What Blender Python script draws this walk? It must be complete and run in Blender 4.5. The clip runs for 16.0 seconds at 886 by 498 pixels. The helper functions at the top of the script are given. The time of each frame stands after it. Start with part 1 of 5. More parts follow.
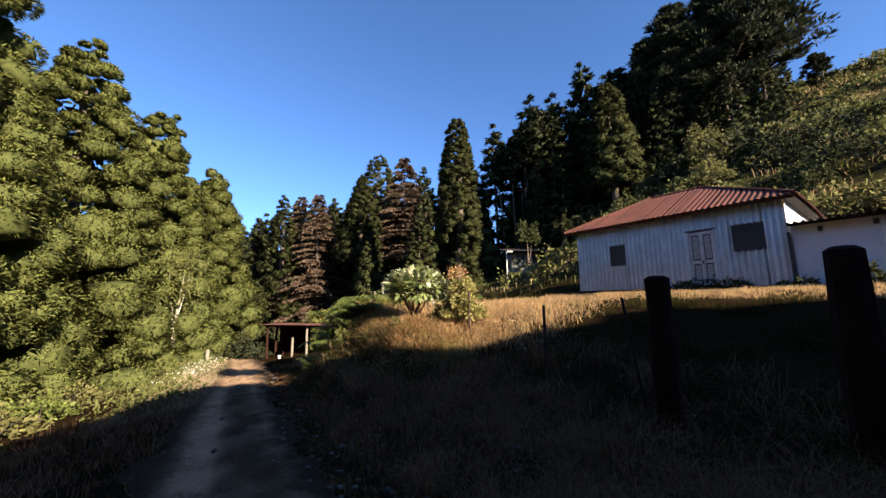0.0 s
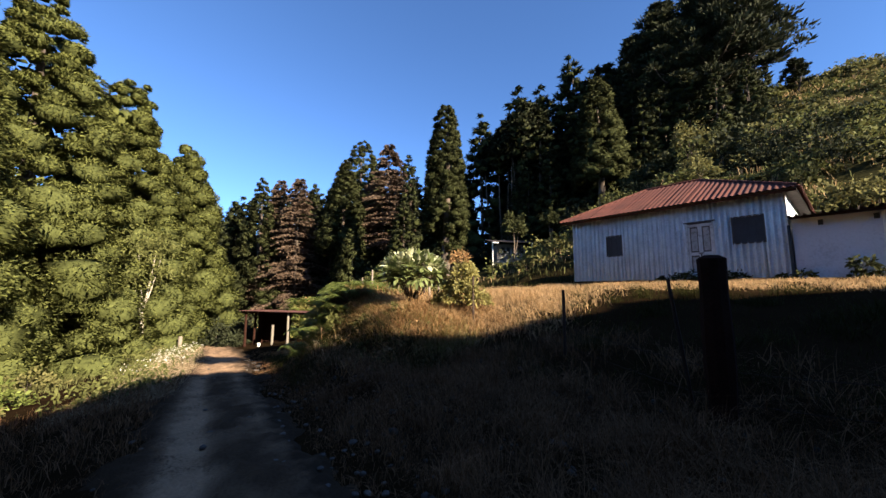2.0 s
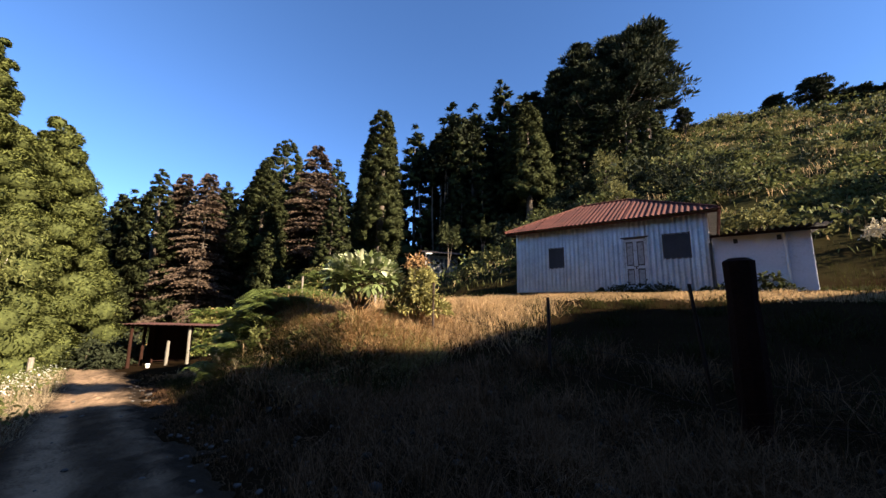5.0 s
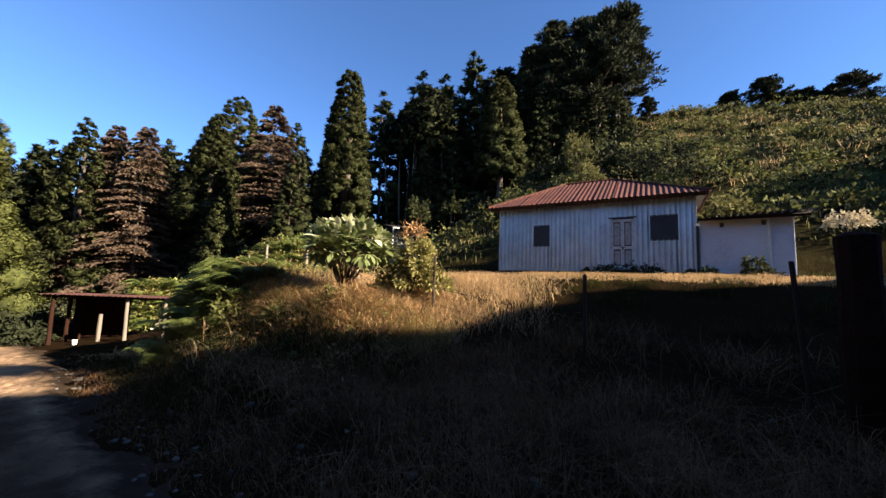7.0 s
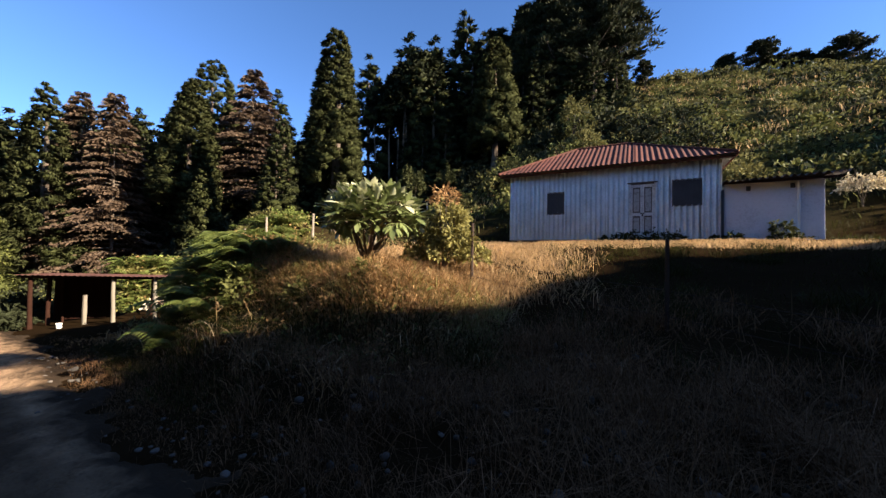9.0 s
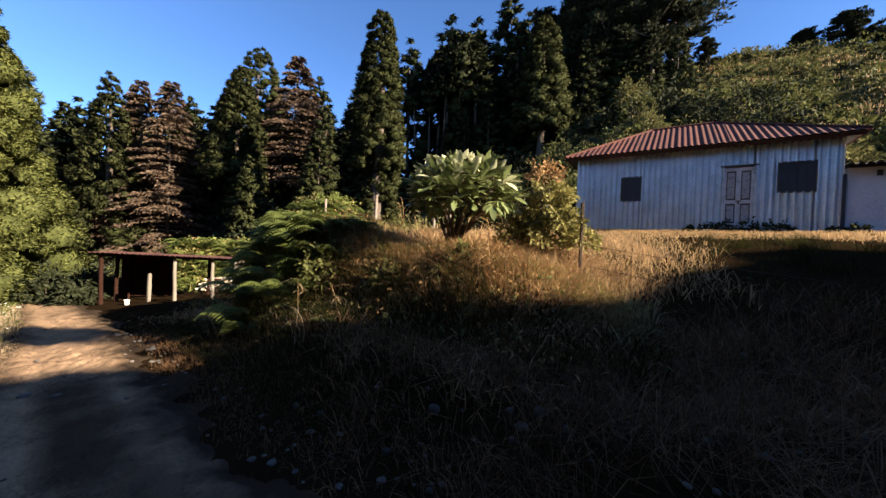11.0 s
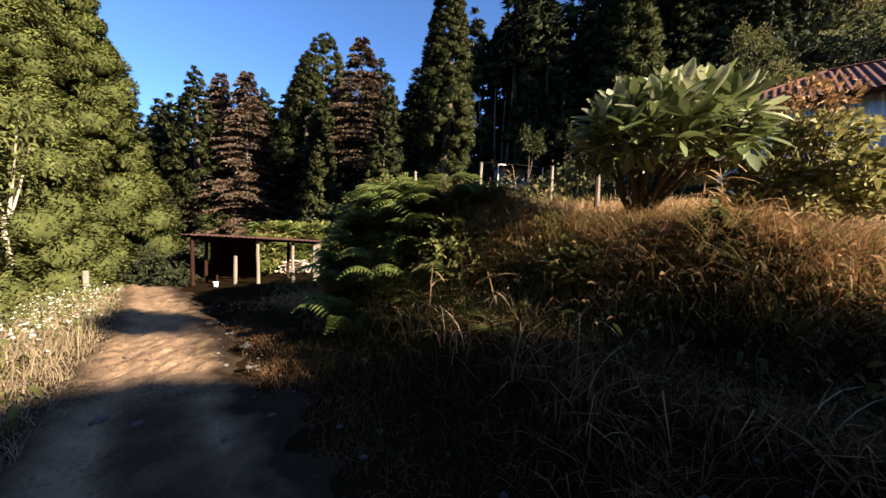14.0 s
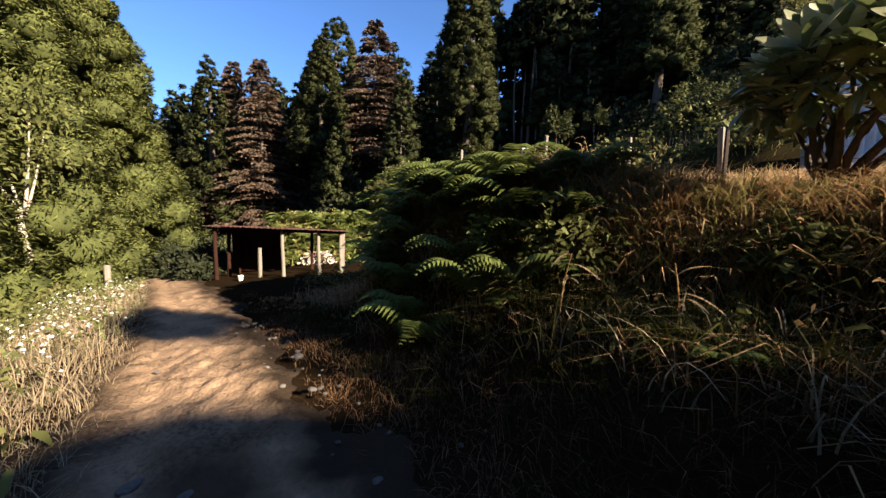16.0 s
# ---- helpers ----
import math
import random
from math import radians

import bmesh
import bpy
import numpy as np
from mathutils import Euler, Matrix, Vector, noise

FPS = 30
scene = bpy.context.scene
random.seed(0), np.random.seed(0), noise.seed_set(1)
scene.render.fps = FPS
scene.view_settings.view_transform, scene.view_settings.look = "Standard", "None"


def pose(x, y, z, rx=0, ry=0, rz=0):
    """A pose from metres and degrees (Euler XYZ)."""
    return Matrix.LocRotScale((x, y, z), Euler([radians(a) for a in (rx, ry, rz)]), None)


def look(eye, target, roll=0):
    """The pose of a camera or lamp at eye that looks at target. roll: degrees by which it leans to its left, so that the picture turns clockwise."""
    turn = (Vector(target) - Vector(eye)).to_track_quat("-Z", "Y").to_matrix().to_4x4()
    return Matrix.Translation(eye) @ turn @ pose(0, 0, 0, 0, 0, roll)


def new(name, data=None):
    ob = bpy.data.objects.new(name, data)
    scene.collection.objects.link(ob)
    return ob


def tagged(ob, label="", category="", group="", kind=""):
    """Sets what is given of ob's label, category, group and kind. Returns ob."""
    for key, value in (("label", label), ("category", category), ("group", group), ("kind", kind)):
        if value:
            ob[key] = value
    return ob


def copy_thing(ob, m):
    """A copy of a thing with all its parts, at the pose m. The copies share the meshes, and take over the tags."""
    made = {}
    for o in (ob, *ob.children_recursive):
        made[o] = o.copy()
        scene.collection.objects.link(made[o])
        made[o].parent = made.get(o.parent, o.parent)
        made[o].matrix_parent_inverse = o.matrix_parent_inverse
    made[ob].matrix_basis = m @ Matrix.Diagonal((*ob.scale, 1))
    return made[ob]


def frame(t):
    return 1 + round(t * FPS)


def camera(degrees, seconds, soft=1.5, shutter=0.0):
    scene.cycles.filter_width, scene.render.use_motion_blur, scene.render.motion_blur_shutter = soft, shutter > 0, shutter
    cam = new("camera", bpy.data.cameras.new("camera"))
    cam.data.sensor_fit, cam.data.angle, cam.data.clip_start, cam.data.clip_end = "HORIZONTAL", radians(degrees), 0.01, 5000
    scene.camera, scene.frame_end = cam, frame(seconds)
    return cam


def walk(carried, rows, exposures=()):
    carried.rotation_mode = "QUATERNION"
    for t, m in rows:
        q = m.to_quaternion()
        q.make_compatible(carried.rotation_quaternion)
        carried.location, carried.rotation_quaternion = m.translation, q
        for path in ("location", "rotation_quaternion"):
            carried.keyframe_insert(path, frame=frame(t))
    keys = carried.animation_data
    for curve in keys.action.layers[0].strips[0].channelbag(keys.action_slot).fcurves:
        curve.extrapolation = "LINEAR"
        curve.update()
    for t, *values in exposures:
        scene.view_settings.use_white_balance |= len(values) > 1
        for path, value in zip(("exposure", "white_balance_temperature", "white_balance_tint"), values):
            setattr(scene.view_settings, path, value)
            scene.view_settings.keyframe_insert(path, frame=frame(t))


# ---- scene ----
cam = camera(103.0, 16.0)
PATH = [
    (0, (1.144, -0.433, 0.551), (-0.432, 0.762, 0.846), -0.6),
    (0.5, (0.952, -0.557, 0.502), (-0.582, 0.671, 0.872), -2.0),
    (1, (0.713, -0.61, 0.477), (-0.832, 0.632, 0.743), -0.9),
    (1.5, (0.499, -0.579, 0.451), (-1.021, 0.697, 0.699), 0.7),
    (2, (0.208, -0.549, 0.38), (-1.303, 0.738, 0.627), 0.5),
    (2.5, (-0.066, -0.514, 0.347), (-1.565, 0.794, 0.556), 1.1),
    (3, (-0.338, -0.546, 0.295), (-1.715, 0.881, 0.555), 1.8),
    (3.5, (-0.601, -0.473, 0.294), (-1.896, 1.045, 0.433), 2.2),
    (4, (-0.748, -0.445, 0.27), (-2.024, 1.06, 0.596), 2.5),
    (6.5, (-2.296, -0.183, 0.297), (-3.36, 1.495, 0.524), 1.9),
    (7, (-2.66, -0.098, 0.216), (-3.675, 1.614, 0.415), 2.2),
    (7.5, (-2.928, -0.14, 0.231), (-3.871, 1.615, 0.416), -0.2),
    (8, (-3.288, -0.043, 0.207), (-4.24, 1.711, 0.333), 1.7),
    (8.5, (-3.616, 0.039, 0.181), (-4.559, 1.801, 0.252), 1.3),
    (10.8, (-5.316, 0.117, 0.021), (-6.378, 1.812, 0.017), 1.9),
    (11, (-5.455, 0.181, 0.003), (-6.548, 1.856, -0.013), 2.5),
    (11.5, (-5.832, 0.265, -0.027), (-6.988, 1.895, -0.11), 3.1),
    (12, (-6.2, 0.357, -0.119), (-7.364, 1.983, -0.152), 3.4),
    (12.5, (-6.6, 0.394, -0.106), (-7.806, 1.985, -0.226), 3.1),
    (13, (-7.012, 0.517, -0.152), (-8.313, 2.033, -0.254), 2.9),
    (13.5, (-7.426, 0.725, -0.17), (-8.775, 2.193, -0.328), 1.5),
    (14, (-7.825, 0.789, -0.218), (-9.158, 2.276, -0.336), 2.2),
    (14.5, (-8.228, 0.789, -0.25), (-9.521, 2.306, -0.419), 1.3),
    (15, (-8.608, 0.832, -0.232), (-9.883, 2.362, -0.417), 0.5),
    (15.5, (-9.02, 0.896, -0.303), (-10.334, 2.395, -0.462), -0.6),
    (16, (-9.41, 0.893, -0.359), (-10.784, 2.335, -0.538), 1.3),
]
walk(cam, [(t, look(eye, target, roll)) for t, eye, target, roll in PATH], exposures=((0, 2.2, 5450, 11),))

# ---------------------------------------------------------------- light
SUN_TO = Vector((0.896, 0.158, 0.4147)).normalized()
world = bpy.data.worlds.new("sky")
world.use_nodes = True
scene.world = world
wn = world.node_tree.nodes
sky = wn.new("ShaderNodeTexSky")
sky.sky_type = "NISHITA"
sky.sun_disc = False
sky.sun_elevation = math.asin(SUN_TO.z)
sky.sun_rotation = math.atan2(SUN_TO.x, SUN_TO.y)
sky.altitude = 2500
sky.air_density, sky.dust_density, sky.ozone_density = 1.0, 0.9, 3.6
world.node_tree.links.new(sky.outputs[0], wn["Background"].inputs[0])
wn["Background"].inputs[1].default_value = 0.055
sun = new("sun", bpy.data.lights.new("sun", "SUN"))
sun.data.energy = 5.0
sun.data.angle = radians(0.6)
sun.data.color = (1.0, 0.78, 0.5)
sun.matrix_world = look((0, 0, 40), Vector((0, 0, 40)) - SUN_TO)


# ---------------------------------------------------------------- materials
def mat(name, col, rough=0.8, metal=0.0, var=0.25, scale=3.0, bump=0.2, fine=40.0, col2=None, island=0.0, obj=0.0,
        translucent=0.0, spec=0.3, coords="Object"):
    """A surface with variation at two scales. island, obj: brightness change from piece to piece."""
    m = bpy.data.materials.new(name)
    m.use_nodes = True
    nt = m.node_tree
    n, l = nt.nodes, nt.links
    b = n["Principled BSDF"]
    b.inputs["Roughness"].default_value = rough
    b.inputs["Metallic"].default_value = metal
    b.inputs["Specular IOR Level"].default_value = spec
    tc = n.new("ShaderNodeTexCoord")
    n1, n2 = n.new("ShaderNodeTexNoise"), n.new("ShaderNodeTexNoise")
    n1.inputs["Scale"].default_value, n2.inputs["Scale"].default_value = scale, fine
    n1.inputs["Detail"].default_value, n2.inputs["Detail"].default_value = 5, 4
    for k in (n1, n2):
        l.new(tc.outputs[coords], k.inputs["Vector"])
    ramp = n.new("ShaderNodeValToRGB")
    c2 = col2 or [c * (1 - var) for c in col]
    c3 = [min(1, c * (1 + var)) for c in col]
    ramp.color_ramp.elements[0].color, ramp.color_ramp.elements[0].position = (*c2, 1), 0.3
    ramp.color_ramp.elements[1].color, ramp.color_ramp.elements[1].position = (*c3, 1), 0.72
    e = ramp.color_ramp.elements.new(0.5)
    e.color = (*col, 1)
    add = n.new("ShaderNodeMath")
    add.operation = "MULTIPLY_ADD"
    add.inputs[1].default_value, add.inputs[2].default_value = 0.45, 0.0
    l.new(n2.outputs[0], add.inputs[0])
    mul = n.new("ShaderNodeMath")
    mul.operation = "MULTIPLY_ADD"
    mul.inputs[1].default_value = 0.62
    l.new(n1.outputs[0], mul.inputs[0])
    l.new(add.outputs[0], mul.inputs[2])
    l.new(mul.outputs[0], ramp.inputs[0])
    out = ramp.outputs[0]
    for amount, node, sock in ((island, "ShaderNodeNewGeometry", "Random Per Island"), (obj, "ShaderNodeObjectInfo", "Random")):
        if amount:
            g = n.new(node)
            mr = n.new("ShaderNodeMapRange")
            mr.inputs[3].default_value, mr.inputs[4].default_value = 1 - amount, 1 + amount
            l.new(g.outputs[sock], mr.inputs[0])
            hs = n.new("ShaderNodeHueSaturation")
            l.new(mr.outputs[0], hs.inputs["Value"])
            l.new(out, hs.inputs["Color"])
            out = hs.outputs[0]
    l.new(out, b.inputs["Base Color"])
    if bump:
        bp = n.new("ShaderNodeBump")
        bp.inputs["Strength"].default_value, bp.inputs["Distance"].default_value = bump, 0.02
        l.new(n2.outputs[0], bp.inputs["Height"])
        l.new(bp.outputs[0], b.inputs["Normal"])
    if translucent:
        tr, mx = n.new("ShaderNodeBsdfTranslucent"), n.new("ShaderNodeMixShader")
        l.new(out, tr.inputs[0])
        mx.inputs[0].default_value = translucent
        l.new(b.outputs[0], mx.inputs[1])
        l.new(tr.outputs[0], mx.inputs[2])
        l.new(mx.outputs[0], n["Material Output"].inputs[0])
    return m


M = {
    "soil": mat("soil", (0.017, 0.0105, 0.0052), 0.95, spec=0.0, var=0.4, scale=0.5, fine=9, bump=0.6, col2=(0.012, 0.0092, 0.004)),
    "dirt": mat("dirt_road", (0.265, 0.172, 0.1), 0.95, spec=0.04, var=0.4, scale=1.7, fine=26, bump=1.0, col2=(0.036, 0.027, 0.019)),
    "stone": mat("stone", (0.075, 0.064, 0.054), 0.85, var=0.3, scale=4, fine=40, obj=0.3, island=0.2),
    "cedar": mat("cedar_foliage", (0.116, 0.122, 0.033), 0.85, var=0.3, scale=0.6, fine=5, bump=0, col2=(0.06, 0.066, 0.019), island=0.2, translucent=0.22, spec=0.05),
    # clump cores: dark greens that stand for the shade between the tufts
    "inner": mat("inner_foliage_shade", (0.03, 0.033, 0.011), 0.95, var=0.45, scale=2.5, fine=16, bump=1.0, spec=0.04),
    "cedarinner": mat("cedar_inner_foliage_shade", (0.058, 0.063, 0.019), 0.95, var=0.45, scale=3.5, fine=22, bump=1.0, col2=(0.02, 0.022, 0.008), spec=0.04),
    "cedar2": mat("cedar_foliage_dark", (0.05, 0.053, 0.02), 0.8, var=0.4, scale=0.5, fine=5, bump=0, col2=(0.028, 0.034, 0.012), island=0.35, translucent=0.15, spec=0.06),
    "russet": mat("conifer_russet", (0.08, 0.054, 0.035), 0.75, var=0.35, scale=0.3, fine=3, bump=0, island=0.35, translucent=0.1, spec=0.06),
    "pine": mat("pine_needles", (0.026, 0.029, 0.014), 0.75, var=0.3, scale=0.3, fine=3, bump=0, island=0.35, translucent=0.1, spec=0.06),
    "bark": mat("bark", (0.09, 0.068, 0.05), 0.95, var=0.35, scale=3, fine=25, bump=1.0),
    "barkpale": mat("bark_pale", (0.34, 0.29, 0.22), 0.9, var=0.3, scale=5, fine=30, bump=0.6),
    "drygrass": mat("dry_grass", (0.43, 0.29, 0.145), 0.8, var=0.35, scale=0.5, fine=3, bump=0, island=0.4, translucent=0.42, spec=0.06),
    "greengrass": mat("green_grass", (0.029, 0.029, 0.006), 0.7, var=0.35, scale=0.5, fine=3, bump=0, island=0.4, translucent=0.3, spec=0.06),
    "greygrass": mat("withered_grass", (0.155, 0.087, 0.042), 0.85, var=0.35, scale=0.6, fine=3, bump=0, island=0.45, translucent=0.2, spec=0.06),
    "shrub": mat("shrub_leaves", (0.1, 0.102, 0.031), 0.6, var=0.35, scale=0.6, fine=4, bump=0, island=0.4, translucent=0.25, spec=0.06),
    "rustleaf": mat("rusty_leaves", (0.28, 0.165, 0.072), 0.7, var=0.4, scale=1.2, fine=5, bump=0, island=0.45, translucent=0.25, spec=0.06),
    "fern": mat("fern", (0.13, 0.152, 0.036), 0.6, var=0.3, scale=0.8, fine=5, bump=0, island=0.3, translucent=0.35, spec=0.06),
    "bigleaf": mat("large_leaf", (0.115, 0.135, 0.045), 0.35, var=0.3, scale=4, fine=30, bump=0.1, obj=0.3, island=0.2, translucent=0.2, spec=0.6),
    "paleleaf": mat("sunlit_leaf", (0.5, 0.49, 0.29), 0.55, var=0.2, scale=4, fine=30, bump=0.1, obj=0.2, translucent=0.2),
    "flower": mat("white_flowers", (0.75, 0.72, 0.62), 0.7, var=0.15, scale=5, fine=30, bump=0, island=0.15, translucent=0.2),
    "hillgold": mat("yellowed_scrub", (0.125, 0.115, 0.04), 0.75, var=0.35, scale=0.5, fine=4, bump=0, island=0.4, translucent=0.3, spec=0.06),
    "paleplant": mat("pale_plant", (0.5, 0.42, 0.27), 0.8, var=0.25, scale=3, fine=20, bump=0, island=0.3, translucent=0.2),
    "doorpanel": mat("flaking_door_panel", (0.40, 0.40, 0.39), 0.85, var=0.3, scale=9, fine=30, bump=0.4, col2=(0.07, 0.06, 0.055)),
    "rustdark": mat("dark_rusted_sheet", (0.085, 0.035, 0.025), 0.85, 0.1, var=0.4, scale=1.6, fine=14, bump=0.3, obj=0.16),
    "hutwall": mat("hut_limewash", (0.26, 0.24, 0.21), 0.9, var=0.25, scale=1.5, fine=12),
    "hillgrass": mat("hill_grass", (0.10, 0.098, 0.034), 0.8, var=0.35, scale=0.3, fine=3, bump=0, island=0.4, translucent=0.3, spec=0.06),
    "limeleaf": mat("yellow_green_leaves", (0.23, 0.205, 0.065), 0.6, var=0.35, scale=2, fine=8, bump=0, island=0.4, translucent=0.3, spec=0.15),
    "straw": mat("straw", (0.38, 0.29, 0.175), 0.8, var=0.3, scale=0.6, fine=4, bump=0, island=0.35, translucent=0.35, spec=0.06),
    "tin": mat("galvanised_sheet", (0.74, 0.77, 0.82), 0.33, 0.75, var=0.24, scale=1.5, fine=14, bump=0.1, obj=0.07),
    "rusttin": mat("rusted_sheet", (0.085, 0.027, 0.017), 0.85, 0.0, var=0.4, scale=1.6, fine=14, bump=0.3, obj=0.16, col2=(0.045, 0.015, 0.011)),
    "darktin": mat("dark_sheet", (0.06, 0.045, 0.04), 0.8, 0.1, var=0.4, scale=1.5, fine=14, bump=0.3, obj=0.15),
    "white": mat("whitewash", (0.66, 0.67, 0.70), 0.9, var=0.1, scale=0.9, fine=18, bump=0.25, col2=(0.47, 0.47, 0.49)),
    "trimwhite": mat("white_trim", (0.75, 0.73, 0.69), 0.7, var=0.12, scale=3, fine=30),
    "doorpaint": mat("peeling_door_paint", (0.62, 0.63, 0.62), 0.8, var=0.25, scale=4, fine=18, bump=0.4, col2=(0.16, 0.14, 0.12)),
    "doordark": mat("bare_door_wood", (0.10, 0.085, 0.075), 0.85, var=0.4, scale=6, fine=30),
    "shutter": mat("dark_shutter", (0.045, 0.05, 0.055), 0.7, var=0.25, scale=2, fine=25),
    "plinth": mat("dark_plinth", (0.075, 0.055, 0.048), 0.95, var=0.4, scale=2, fine=14, bump=0.6),
    "wood": mat("weathered_wood", (0.19, 0.155, 0.12), 0.9, var=0.35, scale=5, fine=35, bump=0.6, obj=0.2),
    "blackwood": mat("near_black_wood", (0.024, 0.010, 0.006), 0.95, spec=0.1, var=0.4, scale=5, fine=35, bump=0.7),
    "paint": mat("white_painted_wood", (0.17, 0.145, 0.11), 0.8, var=0.2, scale=5, fine=35),
    "iron": mat("rusty_iron", (0.06, 0.04, 0.03), 0.8, 0.5, var=0.35, scale=6, fine=40),
    "logend": mat("cut_wood", (0.5, 0.42, 0.3), 0.85, var=0.3, scale=8, fine=40, obj=0.25, island=0.2),
}


def turf_over(m, colour, y0, y1):
    """Lets low green cover take over from bare earth up the hill, with a ragged border."""
    n, l = m.node_tree.nodes, m.node_tree.links
    b = n["Principled BSDF"]
    old = b.inputs["Base Color"].links[0].from_socket
    tc, sep, nz = n.new("ShaderNodeTexCoord"), n.new("ShaderNodeSeparateXYZ"), n.new("ShaderNodeTexNoise")
    nz.inputs["Scale"].default_value, nz.inputs["Detail"].default_value = 0.25, 6
    l.new(tc.outputs["Object"], sep.inputs[0])
    l.new(tc.outputs["Object"], nz.inputs["Vector"])
    wob = n.new("ShaderNodeMath")
    wob.operation = "MULTIPLY_ADD"
    wob.inputs[1].default_value = 14.0
    l.new(nz.outputs[0], wob.inputs[0])
    l.new(sep.outputs["Y"], wob.inputs[2])
    mr = n.new("ShaderNodeMapRange")
    mr.inputs[1].default_value, mr.inputs[2].default_value = y0 + 7, y1 + 7
    l.new(wob.outputs[0], mr.inputs[0])
    mx = n.new("ShaderNodeMix")
    mx.data_type = "RGBA"
    l.new(mr.outputs[0], mx.inputs[0])
    l.new(old, mx.inputs[6])
    tint = n.new("ShaderNodeMix")
    tint.data_type = "RGBA"
    fine = n.new("ShaderNodeTexNoise")
    fine.inputs["Scale"].default_value, fine.inputs["Detail"].default_value = 1.6, 6
    l.new(tc.outputs["Object"], fine.inputs["Vector"])
    l.new(fine.outputs[0], tint.inputs[0])
    tint.inputs[6].default_value = (*[c * 0.45 for c in colour], 1)
    tint.inputs[7].default_value = (*[c * 1.5 for c in colour], 1)
    l.new(tint.outputs[2], mx.inputs[7])
    l.new(mx.outputs[2], b.inputs["Base Color"])


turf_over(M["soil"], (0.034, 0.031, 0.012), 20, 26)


def worn_edge(m, colour):
    """Lets the earth of the verge take over raggedly from the trodden middle of the track."""
    n, l = m.node_tree.nodes, m.node_tree.links
    b = n["Principled BSDF"]
    old = b.inputs["Base Color"].links[0].from_socket
    at, tc, nz, sm, mr, mx = (n.new("ShaderNode" + k) for k in ("Attribute", "TexCoord", "TexNoise", "Math", "MapRange", "Mix"))
    at.attribute_name = "across"
    nz.inputs["Scale"].default_value, nz.inputs["Detail"].default_value = 2.2, 7
    l.new(tc.outputs["Object"], nz.inputs["Vector"])
    sm.operation = "ADD"
    l.new(at.outputs["Fac"], sm.inputs[0])
    l.new(nz.outputs[0], sm.inputs[1])
    mr.inputs[1].default_value, mr.inputs[2].default_value = 0.85, 1.45
    l.new(sm.outputs[0], mr.inputs[0])
    mx.data_type = "RGBA"
    l.new(mr.outputs[0], mx.inputs[0])
    l.new(old, mx.inputs[6])
    mx.inputs[7].default_value = (*colour, 1)
    l.new(mx.outputs[2], b.inputs["Base Color"])


worn_edge(M["dirt"], (0.035, 0.024, 0.015))


def tracks_and_shade(m, colour):
    """Dark, half-grown strip between and beside the two trodden wheel tracks, deepened for shade."""
    n, l = m.node_tree.nodes, m.node_tree.links
    b = n["Principled BSDF"]
    old = b.inputs["Base Color"].links[0].from_socket
    at, tc, nz, sm, mr, mx = (n.new("ShaderNode" + k) for k in ("Attribute", "TexCoord", "TexNoise", "Math", "MapRange", "Mix"))
    at.attribute_name = "tread_sun"
    nz.inputs["Scale"].default_value, nz.inputs["Detail"].default_value = 1.6, 8
    l.new(tc.outputs["Object"], nz.inputs["Vector"])
    sm.operation = "ADD"
    l.new(at.outputs["Fac"], sm.inputs[0])
    l.new(nz.outputs[0], sm.inputs[1])
    mr.inputs[1].default_value, mr.inputs[2].default_value, mr.inputs[3].default_value, mr.inputs[4].default_value = 0.5, 1.15, 0.88, 0.0
    l.new(sm.outputs[0], mr.inputs[0])
    mx.data_type = "RGBA"
    l.new(mr.outputs[0], mx.inputs[0])
    l.new(old, mx.inputs[6])
    mx.inputs[7].default_value = (*colour, 1)
    l.new(mx.outputs[2], b.inputs["Base Color"])


tracks_and_shade(M["dirt"], (0.04, 0.026, 0.015))


# ---------------------------------------------------------------- helpers for building
def mesh_of(name, verts, faces, material, smooth=False):
    """A mesh from arrays of corners and of equal-sided faces."""
    me = bpy.data.meshes.new(name)
    verts, faces = np.asarray(verts, np.float32).reshape(-1, 3), np.asarray(faces, np.int32)
    k = faces.shape[1]
    me.vertices.add(len(verts))
    me.vertices.foreach_set("co", verts.ravel())
    me.loops.add(faces.size)
    me.loops.foreach_set("vertex_index", faces.ravel())
    me.polygons.add(len(faces))
    me.polygons.foreach_set("loop_start", np.arange(0, faces.size, k, dtype=np.int32))
    if smooth:
        me.polygons.foreach_set("use_smooth", np.ones(len(faces), bool))
    me.materials.append(material)
    me.update(calc_edges=True)
    return me


def part(name, bm, material, parent, label="", at=None):
    """One mesh object under a thing or a part; takes a bmesh or a finished mesh."""
    if isinstance(bm, bmesh.types.BMesh):
        me = bpy.data.meshes.new(name)
        bm.normal_update()
        bm.to_mesh(me)
        bm.free()
        me.materials.append(material)
    else:
        me = bm
    ob = new(name, me)
    ob.parent = parent
    if at is not None:
        ob.matrix_basis = at
    return tagged(ob, label)


def thing(name, m, label, category, group="", kind=""):
    ob = new(name)
    ob.empty_display_size = 0.1
    ob.matrix_basis = m
    return tagged(ob, label, category, group, kind)


def box_bm(sx, sy, sz, cx=0, cy=0, cz=0, bevel=0.0):
    bm = bmesh.new()
    bmesh.ops.create_cube(bm, size=1, matrix=Matrix.Translation((cx, cy, cz)) @ Matrix.Diagonal((sx, sy, sz, 1)))
    if bevel:
        bmesh.ops.bevel(bm, geom=bm.edges[:], offset=bevel, segments=2, affect="EDGES")
    return bm


